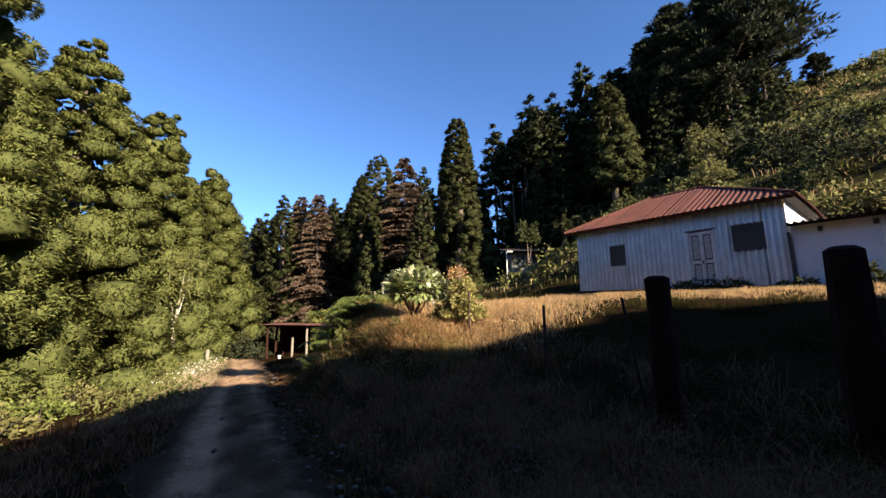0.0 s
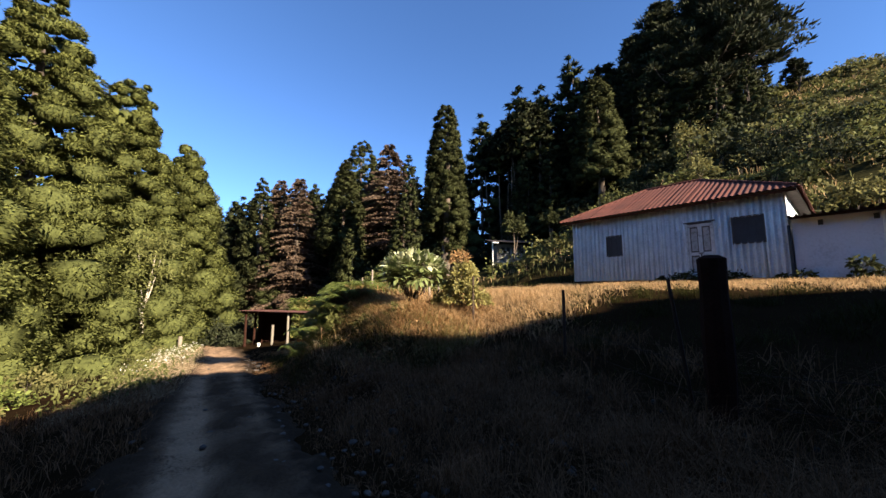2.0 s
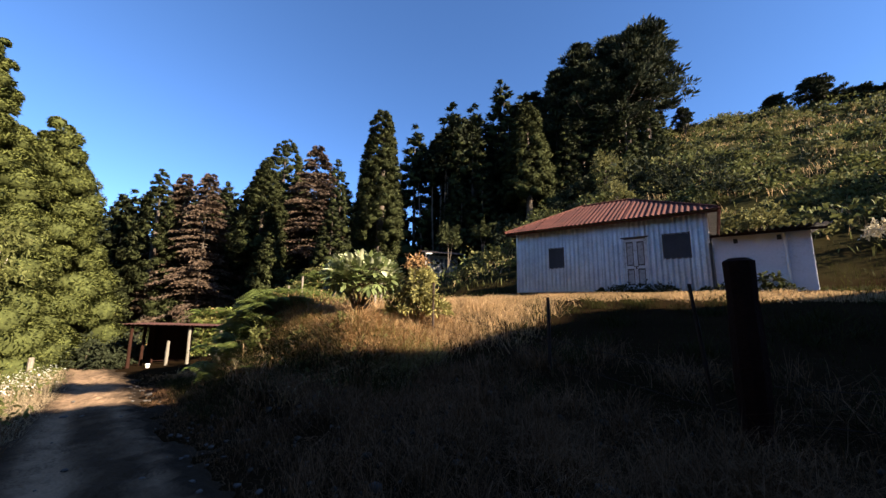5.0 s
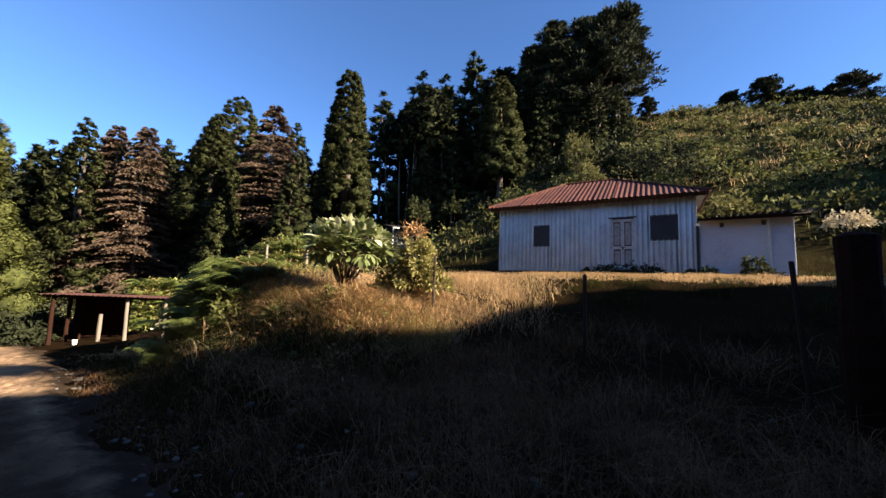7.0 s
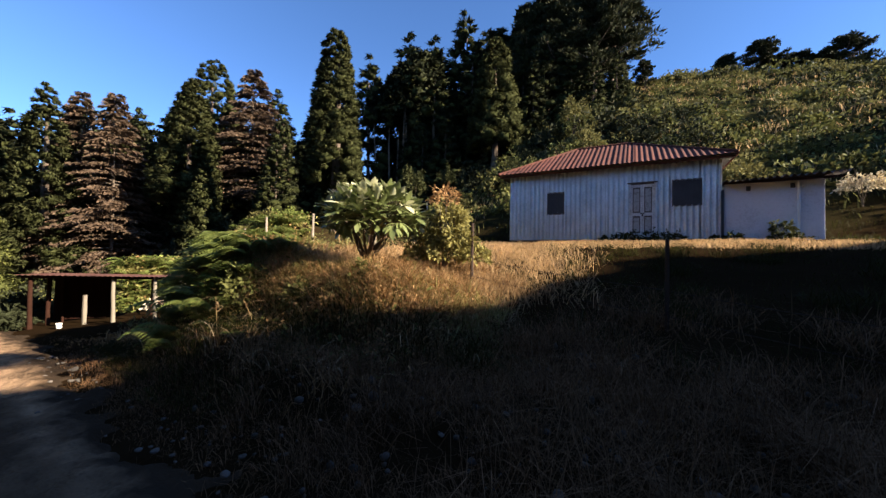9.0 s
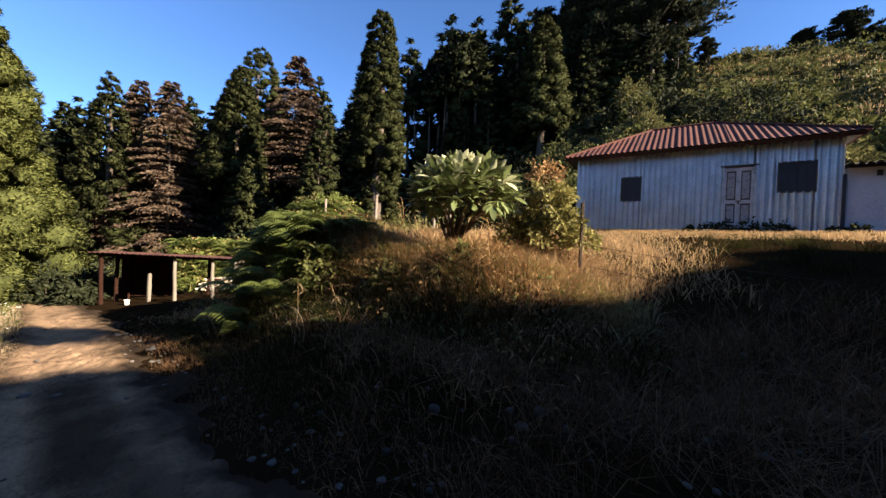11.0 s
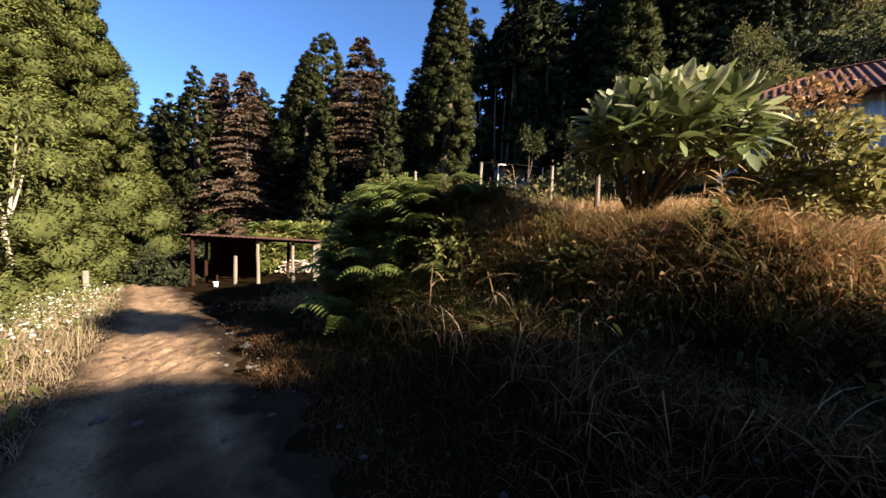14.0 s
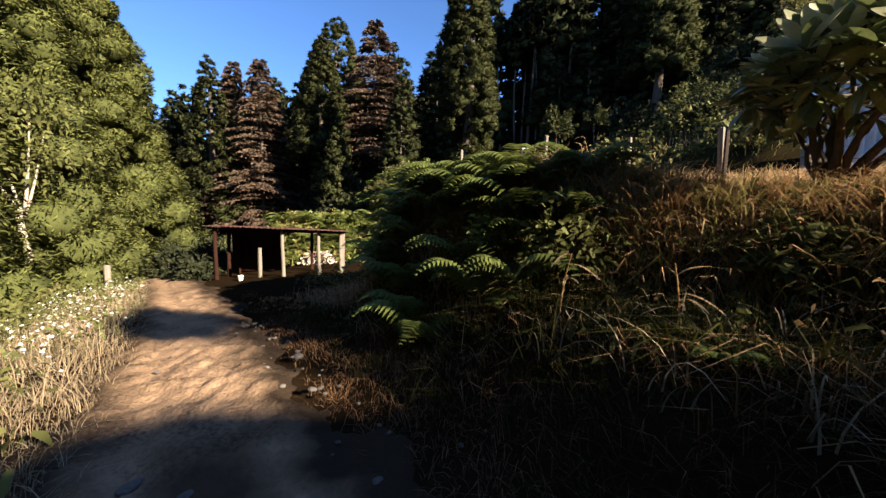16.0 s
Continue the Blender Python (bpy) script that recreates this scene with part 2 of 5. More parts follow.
def tube(points, radii, sides=7):
    """Corners and faces of a tapered tube along points."""
    pts = np.asarray(points, float)
    d = np.gradient(pts, axis=0)
    d /= np.linalg.norm(d, axis=1, keepdims=True) + 1e-9
    ref = np.where(np.abs(d[:, 2:3]) > 0.9, [[1.0, 0, 0]], [[0, 0, 1.0]])
    u = np.cross(d, ref)
    u /= np.linalg.norm(u, axis=1, keepdims=True) + 1e-9
    v = np.cross(d, u)
    a = np.linspace(0, 2 * np.pi, sides, endpoint=False)
    ring = u[:, None] * np.cos(a)[None, :, None] + v[:, None] * np.sin(a)[None, :, None]
    verts = (pts[:, None] + ring * np.asarray(radii)[:, None, None]).reshape(-1, 3)
    faces = []
    for i in range(len(pts) - 1):
        for j in range(sides):
            k = (j + 1) % sides
            faces.append((i * sides + j, i * sides + k, (i + 1) * sides + k, (i + 1) * sides + j))
    return verts, faces


def join(pieces):
    """Several (corners, faces) into one."""
    vs, fs, o = [], [], 0
    for v, f in pieces:
        v, f = np.asarray(v, float).reshape(-1, 3), np.asarray(f, int)
        vs.append(v)
        fs.append(f + o)
        o += len(v)
    return np.concatenate(vs), np.concatenate(fs)


def unit(v):
    return v / (np.linalg.norm(v, axis=-1, keepdims=True) + 1e-9)


def sprays(rng, centres, dirs, length, width, droop=0.25):
    """Bent two-quad leaves or sprays from centres along dirs."""
    n = len(centres)
    d = unit(dirs)
    side = unit(np.cross(d, rng.normal(size=(n, 3))))
    up = np.cross(side, d)
    L = (length * rng.uniform(0.6, 1.3, n))[:, None]
    W = (width * rng.uniform(0.6, 1.3, n))[:, None]
    p0, p1 = centres, centres + d * L * 0.55 + up * L * 0.08
    p2 = centres + d * L - np.array([[0, 0, 1]]) * L * droop
    v = np.stack([p0 - side * W * 0.25, p0 + side * W * 0.25, p1 + side * W * 0.5, p1 - side * W * 0.5, p2 + side * W * 0.12, p2 - side * W * 0.12], 1)
    b = np.arange(n)[:, None] * 6
    f = np.concatenate([b + [[0, 1, 2, 3]], b + [[3, 2, 4, 5]]])
    return v.reshape(-1, 3), f


def blades(rng, base, height, width, lean=0.35):
    """Grass blades, bent, of one quad and a tip."""
    n = len(base)
    a = rng.uniform(0, 2 * np.pi, n)
    side = np.stack([np.cos(a), np.sin(a), 0 * a], 1)
    b2 = a + rng.normal(np.pi / 2, 0.6, n)
    out = np.stack([np.cos(b2), np.sin(b2), 0 * a], 1)
    H = (height * rng.uniform(0.5, 1.35, n))[:, None]
    W = np.broadcast_to(np.asarray(width, float), n)[:, None] * rng.uniform(0.7, 1.3, n)[:, None]
    k = np.abs(rng.normal(lean, lean * 0.6, n))[:, None]
    up = np.array([[0, 0, 1.0]])
    p1 = base + up * H * 0.6 + out * H * k * 0.4
    p2 = base + up * H * (1 - 0.25 * k) + out * H * k * 1.1
    v = np.stack([base - side * W / 2, base + side * W / 2, p1 + side * W * 0.4, p1 - side * W * 0.4, p2, p2 + side * W * 0.1], 1)
    i = np.arange(n)[:, None] * 6
    f = np.concatenate([i + [[0, 1, 2, 3]], i + [[3, 2, 5, 4]]])
    return v.reshape(-1, 3), f


def straps(rng, base, length, width):
    """Long narrow leaves that rise, bend over and hang, of five quads each."""
    n = len(base)
    a = rng.uniform(0, 2 * np.pi, n)
    out = np.stack([np.cos(a), np.sin(a), 0 * a], 1)[:, None]
    side = np.stack([-np.sin(a), np.cos(a), 0 * a], 1)[:, None]
    L = (length * rng.uniform(0.5, 1.4, n))[:, None, None]
    t = np.linspace(0, 1, 6)[None, :, None]
    bend = rng.uniform(0.9, 1.9, n)[:, None, None]
    ang = 1.45 - bend * t
    mid = base[:, None] + L * (out * (t * np.cos(1.45 - bend * t * 0.5)) + np.array([0, 0, 1.0]) * (t * np.sin(1.45 - bend * t * 0.5))) - np.array([0, 0, 1.0]) * L * 0.12 * t * t
    w = width * (1 - 0.85 * t ** 1.5) * (1 + 0.15 * np.sin(ang * 5))
    v = np.stack([mid - side * w / 2, mid + side * w / 2], 2).reshape(-1, 3)
    i = (np.arange(n)[:, None] * 12 + np.arange(5)[None] * 2).reshape(-1, 1)
    return v, i + np.array([[0, 1, 3, 2]])


# ---------------------------------------------------------------- the lie of the land
def road_y(x):
    q = np.maximum(x, -18.0)
    return 0.1 - 0.1 * q + 0.003 * q * q * np.where(x < 0, 1, 0.3) + 0.115 * (q - x)


def road_z(x):
    return -1.19 + 0.08 * np.clip(x, -46, 30)


def smooth(a, b, x):
    t = np.clip((x - a) / (b - a), 0, 1)
    return t * t * (3 - 2 * t)


def waves(x, y, s, seed=0.0):
    return (np.sin(x * 1.3 / s + 1.7 * seed) * np.sin(y * 1.7 / s + seed) + 0.6 * np.sin(x * 2.9 / s - y * 2.3 / s + 2 * seed)
            + 0.4 * np.sin(x * 4.7 / s + y * 5.3 / s + seed)) / 2


def ground_z(x, y):
    x, y = np.asarray(x, float), np.asarray(y, float)
    d = y - road_y(x)
    zr = road_z(x)
    # right-hand side: lawn below the house, bank with the bush, nook round the shed
    lawn = np.interp(y, [1.5, 4, 5.7, 9.4, 13.8, 16, 20], [-1.35, -1.2, -0.85, 0.0, 0.72, 0.95, 1.0])
    lawn = np.maximum(lawn, zr + 0.02)
    foot = np.interp(x, [-18, -16.5, -15, -13, -11], [3.6, 2.7, 2.1, 1.9, 1.75])
    bank = zr + (np.clip(-0.08 + 0.09 * (y - 5.5), -0.3, 0.45) - zr) * smooth(foot, foot + 2.3, d)
    full = bank + (np.maximum(bank, lawn) - bank) * smooth(-12.5, -10, x)
    right = lawn + (full - lawn) * smooth(-5.5, -8.5, x)
    edge = 5 + 7.0 * smooth(-17.5, -23, x)
    nook = zr + (-0.3 - zr) * smooth(edge, edge + 3.5, d)
    right = right + (nook - right) * smooth(-16.3, -18.6, x)
    # bank rising behind the shed
    us, ws = (x + 26.15) * 0.54 + (y - 7.6) * 0.84, (y - 7.6) * 0.54 - (x + 26.15) * 0.84
    right = right + 2.7 * smooth(7.9, 10.4, ws) * smooth(24, 15, ws) * smooth(-4.5, -1.5, us) * smooth(16, 9, us)
    k = np.interp(x, [-90, -60, -30, -10, 0, 23, 40], [0.16, 0.18, 0.26, 0.58, 0.575, 0.5, 0.45])
    more = np.interp(x, [-45, -30, -10], [0.0, 0.25, 0.05])
    hill = k * (np.clip(y - 19.5, 0, 48) + 0.12 * np.clip(y - 67.5, 0, 400)) + more * np.clip(y - 35, 0, 30)
    hill = hill + 0.42 * np.sin(2 * np.pi * (y / 5.2 + 0.2 * np.sin(x / 8) + 0.02 * x)) * smooth(26, 34, y) * smooth(-22, -10, x) * smooth(75, 66, y)
    right = right + hill - 0.2 * np.exp(-((x + 9.1) ** 2 + (y - 5.8) ** 2) / 2.0)
    right = right + 0.4 * np.exp(-(((x + 12.0) / 1.3) ** 2 + ((y - 5.1) / 0.8) ** 2))
    right = right + 0.15 * np.exp(-(((x + 14.9) / 1.9) ** 2 + ((y - 6.4) / 1.0) ** 2))
    # left-hand side falls away
    left = zr - 0.16 * np.clip(-d - 1.4, 0, 16)
    z = np.where(d > 1.2, zr + (right - zr) * smooth(1.2, 2.2, d), left)
    # unseen shoulder added on the sunny side, profiled to shade foreground and hill foot
    shade_ridge = np.interp(y, [-40, -12, -3, 2.2, 4.9, 6.4, 7.1, 7.85, 8.3, 8.7, 9.1, 10.2, 11.8, 13.4, 15, 16, 18, 20, 25, 27.5, 31, 36, 40],
                      [0, 8.0, 9.3, 11.0, 12.7, 12.9, 12.8, 12.4, 12.2, 11.5, 11.2, 10.95, 11.0, 10.6, 9.8, 9.0, 8.2, 7.6, 7.4, 10.0, 13.2, 12.0, 0.0])
    z = z + np.clip(shade_ridge - z, 0, 20) * smooth(12, 19, x)
    z = z - 0.07 * smooth(1.25, 0.95, np.abs(d)) * smooth(16, 12, x)
    z = z + waves(x, y, 2.1) * 0.05 * smooth(1.0, 2.2, np.abs(d)) + waves(x, y, 0.55, 2) * (0.02 + 0.035 * smooth(1.4, 2.0, d) * smooth(5.5, 4.5, d)) * smooth(0.9, 1.4, np.abs(d)) + 0.25 * waves(x, y, 9, 4) * smooth(20, 30, np.abs(d))
    return z


def gz(x, y):
    return float(ground_z(x, y))


def spaced(lo, a, b, hi, fine, grow):
    mid = list(np.arange(a, b, fine))
    s, v, lo_part = fine, a, []
    while v > lo:
        s *= grow
        v -= s
        lo_part.append(v)
    s, v, hi_part = fine, mid[-1], []
    while v < hi:
        s *= grow
        v += s
        hi_part.append(v)
    return np.array(lo_part[::-1] + mid + hi_part)


def grid_faces(nx, ny):
    i = np.arange(nx - 1)[:, None] * ny + np.arange(ny - 1)[None]
    i = i.ravel()
    return np.stack([i, i + ny, i + ny + 1, i + 1], 1)


gx = spaced(-1500, -24, 6, 900, 0.2, 1.06)
gy = spaced(-900, -4, 23, 1500, 0.2, 1.06)
X, Y = np.meshgrid(gx, gy, indexing="ij")
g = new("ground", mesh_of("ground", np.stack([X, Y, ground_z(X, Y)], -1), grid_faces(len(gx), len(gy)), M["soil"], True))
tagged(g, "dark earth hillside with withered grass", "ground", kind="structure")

rx_ = np.concatenate([np.arange(-60, -22, 0.2), np.arange(-22, 4, 0.06), np.arange(4, 14, 0.2)])
rd = np.arange(-1.7, 1.71, 0.06)
RX, RD = np.meshgrid(rx_, rd, indexing="ij")
RY = road_y(RX) + RD
ruts = -0.05 * (np.exp(-((RD - 0.7 + 0.1 * np.sin(RX * 0.4)) / 0.2) ** 2) + np.exp(-((RD + 0.65 + 0.1 * np.sin(RX * 0.33)) / 0.22) ** 2))
RZ = road_z(RX) + 0.055 + ruts - 0.2 * smooth(0.75, 1.4, np.abs(RD + 0.36) + 0.3 * waves(RX, RD, 0.9, 3) + 0.15 * waves(RX, RD, 0.33, 6)) + waves(RX, RD, 0.35, 1) * 0.026 + waves(RX, RD, 0.17, 5) * 0.022 + np.random.default_rng(3).normal(0, 0.007, RX.shape) + 0.05 * np.clip(waves(RX * 0.6 + RD, RD * 1.3, 0.13, 8) - 0.2, 0, 1) + 0.035 * np.clip(waves(RX + 0.8 * RD, RD * 0.5 - 0.3 * RX, 0.24, 4) - 0.1, 0, 0.5)
r = new("road", mesh_of("road", np.stack([RX, RY, RZ], -1), grid_faces(len(rx_), len(rd))[:, ::-1], M["dirt"], True))
at = r.data.attributes.new("across", "FLOAT", "POINT")
at.data.foreach_set("value", np.ascontiguousarray(1.08 * np.abs(RD + 0.42), dtype=np.float32).ravel())
tread_sun = np.maximum(np.exp(-((RD - 0.36 + 0.1 * np.sin(RX * 0.4)) / 0.22) ** 2), np.exp(-((RD + 0.8 + 0.1 * np.sin(RX * 0.33)) / 0.26) ** 2))
# pale across the whole width beyond x=-13: sunlit patch put into the colour
tread_sun = np.maximum(tread_sun, 0.85 * smooth(-12.0, -13.4, RX))
at = r.data.attributes.new("tread_sun", "FLOAT", "POINT")
at.data.foreach_set("value", np.ascontiguousarray(tread_sun, dtype=np.float32).ravel())
tagged(r, "rutted pale earth track with small stones", "road", kind="structure")


# ---------------------------------------------------------------- trees
def dome_points(rng, n, axis):
    """Directions in the half-space round an axis."""
    v = unit(rng.normal(size=(n, 3)))
    s = np.sign((v * axis).sum(-1, keepdims=True))
    return v * np.where(s == 0, 1, s)


def ball(level):
    bm = bmesh.new()
    bmesh.ops.create_icosphere(bm, subdivisions=level, radius=1)
    v, f = np.array([tuple(q.co) for q in bm.verts]), np.array([[q.index for q in p.verts] for p in bm.faces])
    bm.free()
    return v, np.concatenate([f, f[:, 2:]], 1)


BALLS = {1: ball(1), 2: ball(2), 3: ball(3)}


def tufts(rng, centres, dirs, length, width, droop=0.15):
    """Small kite-shaped tufts of needles from centres along dirs."""
    n = len(centres)
    d = unit(dirs)
    side = unit(np.cross(d, rng.normal(size=(n, 3))))
    L = (length * rng.uniform(0.55, 1.35, n))[:, None]
    W = (width * rng.uniform(0.6, 1.3, n))[:, None]
    mid = centres + d * L * 0.5 + np.cross(side, d) * L * 0.1
    tip = centres + d * L - np.array([[0, 0, 1]]) * L * droop
    v = np.stack([centres, mid + side * W * 0.5, tip, mid - side * W * 0.5], 1)
    return v.reshape(-1, 3), np.arange(n)[:, None] * 4 + [[0, 1, 2, 3]]


def crown_billow(rng, H, R, base, clumps, per, size, leaf, power=0.8, squash=0.72, shell=2, slim=0.45, core=0.8):
    """A cone of rounded, overlapping foliage clumps, with a sparse inner filling."""
    h = base + (H - base) * (1 - (1 - (np.arange(clumps) + rng.uniform(0.1, 0.9, clumps)) / clumps * 0.998) ** (1 / (power + 0.65)))
    a = np.arange(clumps) * 2.39996 + rng.normal(0, 0.25, clumps)
    f = 1 - (h - base) / (H - base)
    r = R * (f ** power) * rng.uniform(0.84, 1.03, clumps) * np.minimum(1, 0.8 + (h - base) / (0.2 * H))
    out = np.stack([np.cos(a), np.sin(a), 0 * a], 1)
    c = out * r[:, None] + np.stack([0 * h, 0 * h, h], 1)
    s = size * rng.uniform(0.65, 1.4, clumps) * (0.22 + 0.78 * f ** 0.6)
    idx = np.repeat(np.arange(clumps), per)
    ax = unit(out * 0.75 + np.array([[0, 0, 0.75]]))[idx]
    d = dome_points(rng, len(idx), ax)
    p = c[idx] + d * s[idx][:, None] * np.array([[1, 1, squash]]) * rng.uniform(0.84, 1.06, len(idx))[:, None]
    w = unit(d * 0.6 + out[idx] * 0.3 + rng.normal(0, 0.45, (len(idx), 3)))
    v1, f1 = tufts(rng, p - w * leaf * 0.5, w, leaf, leaf * slim, 0.12)
    n1 = np.repeat(unit(d + rng.normal(0, 0.2, d.shape)), 4, 0)
    bv, bf = BALLS[shell]
    ph = rng.uniform(0, 6, (clumps, 1))
    lump = 1 + 0.10 * np.sin(bv[None, :, 0] * 6 + ph) * np.sin(bv[None, :, 1] * 7 + ph) + 0.07 * np.sin(bv[None, :, 2] * 9 + 2 * ph) + rng.normal(0, 0.09, (clumps, len(bv)))
    sv = c[:, None] + bv[None] * (lump * s[:, None] * core)[..., None] * np.array([1, 1, squash])
    sf = (np.arange(clumps)[:, None, None] * len(bv) + bf[None]).reshape(-1, 4)
    m = clumps * 2
    hh = base + (H - base) * rng.uniform(0, 0.85, m)
    aa = rng.uniform(0, 2 * np.pi, m)
    rr = R * (1 - (hh - base) / (H - base)) ** power * rng.uniform(0.1, 0.6, m)
    q = np.stack([np.cos(aa) * rr, np.sin(aa) * rr, hh], 1)
    v2, f2 = tufts(rng, q, rng.normal(size=(m, 3)) + np.array([[0, 0, 0.3]]), size * 0.45, size * 0.35, 0.1)
    n2 = unit(np.repeat(q, 4, 0) * np.array([[1, 1, 0]]) + np.array([[0, 0, 0.5]]))
    ns = unit(np.broadcast_to(bv[None], (clumps, *bv.shape)).reshape(-1, 3) + rng.normal(0, 0.3, (clumps * len(bv), 3)))
    return join([(v1, f1), (v2, f2)]), (sv.reshape(-1, 3), sf[:, :3]), np.concatenate([n1, n2, ns])


def crown_layered(rng, H, R, base, levels, per, leaf, power=0.75):
    """Whorls of level, drooping boughs carrying flat sprays; also returns the boughs."""
    pts, dirs, boughs = [], [], []
    for i in range(levels):
        h = base + (H - base) * (i + rng.uniform(0, 0.8)) / levels
        f = 1 - (h - base) / (H - base)
        for b in range(rng.integers(4, 7)):
            a = rng.uniform(0, 2 * np.pi)
            L = R * f ** power * rng.uniform(0.65, 1.1) + 0.25
            o = np.array([np.cos(a), np.sin(a), 0])
            t = np.linspace(0, 1, 5)
            line = np.array([0, 0, h]) + o * (t * L)[:, None] + np.array([0, 0, 1]) * ((0.10 * t - 0.28 * t ** 2) * L)[:, None]
            boughs.append(tube(line, np.linspace(0.02 * L + 0.02, 0.01, 5), 4))
            n = max(5, int(per * (0.35 + L / R)))
            u = rng.uniform(0.12, 1, n) ** 0.8
            sidev = np.array([-o[1], o[0], 0])
            p = np.array([0, 0, h]) + o * (u * L)[:, None] + np.array([0, 0, 1]) * ((0.10 * u - 0.28 * u ** 2) * L)[:, None]
            p = p + sidev * (rng.normal(0, 0.16, n) * L * (1.1 - 0.6 * u))[:, None] + rng.normal(0, 0.05, (n, 3))
            pts.append(p)
            dirs.append(o * 0.8 + sidev * rng.normal(0, 0.8, n)[:, None] + np.array([0, 0, -0.05]) + rng.normal(0, 0.2, (n, 3)))
    return tufts(rng, np.concatenate(pts), np.concatenate(dirs), leaf, leaf * 0.42, 0.22), join(boughs)


def trunk_mesh(rng, H, r, bend=0.15, stop=0.84):
    t = np.linspace(0, stop, 8)
    line = np.stack([bend * np.sin(t * 4 + rng.uniform(0, 6)), bend * np.cos(t * 3 + rng.uniform(0, 6)), t * H], 1)
    line[:, :2] -= line[0, :2]
    line[0, 2] = -0.4
    rad = r * (1 - 0.9 * t)
    rad[0] *= 1.35
    v, f = tube(line, rad, 8)
    return mesh_of("trunk", v, f, M["bark"], True)


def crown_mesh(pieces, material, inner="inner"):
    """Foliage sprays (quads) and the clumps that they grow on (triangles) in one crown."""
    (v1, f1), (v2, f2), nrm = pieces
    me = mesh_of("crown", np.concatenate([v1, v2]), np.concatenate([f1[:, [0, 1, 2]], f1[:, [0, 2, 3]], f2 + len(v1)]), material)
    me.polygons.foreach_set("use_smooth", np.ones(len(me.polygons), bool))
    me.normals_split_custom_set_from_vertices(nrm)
    # second slot: cores coloured for the shade within the crown
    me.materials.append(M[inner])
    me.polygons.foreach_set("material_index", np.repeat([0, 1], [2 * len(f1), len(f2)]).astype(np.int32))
    return me


def tree(name, x, y, top, R, label, crown, trunk, group="", turn=0.0, z=None):
    o = thing(name, pose(x, y, gz(x, y) if z is None else z, 0, 0, turn), label, "tree", group)
    part("trunk", trunk, None, o)
    part("crown", crown, None, o)
    return o


rng = np.random.default_rng(7)


def billow_tree(x, y, top, R, material, label, clumps=120, per=60, size=1.0, leaf=0.42, base=0.0, group="", power=0.8, name="cedar_tree", shell=2, slim=0.45, core=0.8):
    H = top - gz(x, y)
    pieces = crown_billow(rng, H, R, base, clumps, per, size, leaf, power, shell=shell, slim=slim, core=core)
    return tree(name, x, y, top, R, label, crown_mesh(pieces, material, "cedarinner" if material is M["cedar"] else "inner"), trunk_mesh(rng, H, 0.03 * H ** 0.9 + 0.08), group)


# the big lit cedars beside the track
for x, y, top, R, n in ((-29.4, -6.0, 18.0, 6.2, 150), (-33.6, -2.4, 16.0, 5.4, 125), (-37.2, 1.7, 13.4, 4.2, 95), (-43.5, -2.0, 21.0, 5.4, 95), (-23.5, -10.4, 24.5, 6.4, 140), (-52.0, 1.2, 14.5, 4.6, 60)):
    billow_tree(x, y, top, R, M["cedar"], "tall cedar with billowing yellow-green foliage beside the track", int(n * (1.6 if x > -40 else 1.1)), 560, 1.4, 0.24, 0.2, "cedars beside the track", 0.8, shell=1, slim=0.24, core=0.82)


def layered_tree(x, y, top, R, material, label, levels=22, per=16, leaf=0.7, base=3.0, group="conifers at the wood's edge"):
    H = top - gz(x, y)
    (v, f), (bv, bf) = crown_layered(rng, H, R, base, levels, per, leaf)
    o = tree("conifer", x, y, top, R, label, mesh_of("crown", v, f, material), trunk_mesh(rng, H, 0.26), group)
    tagged(part("branchwork", mesh_of("branchwork", bv, bf, M["bark"]), None, o), kind="stuff")
    return o


RUS = "russet conifer with drooping layered boughs at the wood's edge"
DGR = "dark green columnar cedar at the wood's edge"
layered_tree(-59.6, 18.5, 19.5, 6.2, M["russet"], RUS, 40, 120, 0.5, 3.5)
layered_tree(-64.5, 16.8, 20.0, 5.2, M["russet"], RUS, 38, 110, 0.5, 3.0)
layered_tree(-53.2, 32.0, 27.4, 7.4, M["russet"], RUS, 42, 140, 0.5, 6)
GBR = "greenish brown conifer at the wood's edge"
EDGE = "conifers at the wood's edge"
billow_tree(-63.2, 13.6, 19.6, 4.6, M["cedar2"], GBR, 210, 150, 0.85, 0.5, 1, EDGE, slim=0.22, core=0.72)
billow_tree(-53.8, 24.0, 22.4, 4.0, M["cedar2"], GBR, 210, 150, 0.85, 0.5, 6, EDGE, 0.7, slim=0.22, core=0.72)
billow_tree(-52.0, 24.6, 11.5, 2.6, M["cedar2"], GBR, 90, 120, 0.85, 0.34, 2, EDGE, 0.5, slim=0.22, core=0.72)
billow_tree(-45.5, 21.3, 9.4, 1.9, M["cedar2"], "young green cedar at the wood's edge", 60, 110, 0.75, 0.34, 0.5, EDGE)
billow_tree(-64.6, 32.3, 31.8, 6.4, M["cedar2"], "tall dark conifer at the wood's edge", 200, 110, 1.3, 0.45, 6, EDGE, 0.55, slim=0.22, core=0.72)
billow_tree(-31.1, 26.4, 23.4, 2.35, M["cedar2"], "tall slender dark green columnar cedar", 230, 190, 0.75, 0.34, 5.0, "columnar cedars", 0.36, slim=0.26, core=0.74)
billow_tree(-31.6, 27.6, 12.5, 1.9, M["cedar2"], DGR, 90, 130, 0.75, 0.36, 0.4, "columnar cedars", 0.5, slim=0.26, core=0.74)
billow_tree(-19.4, 41.7, 27.7, 2.9, M["cedar2"], "dark green columnar cedar on the hillside", 200, 140, 0.9, 0.4, 4, "columnar cedars", 0.4, slim=0.26, core=0.74)

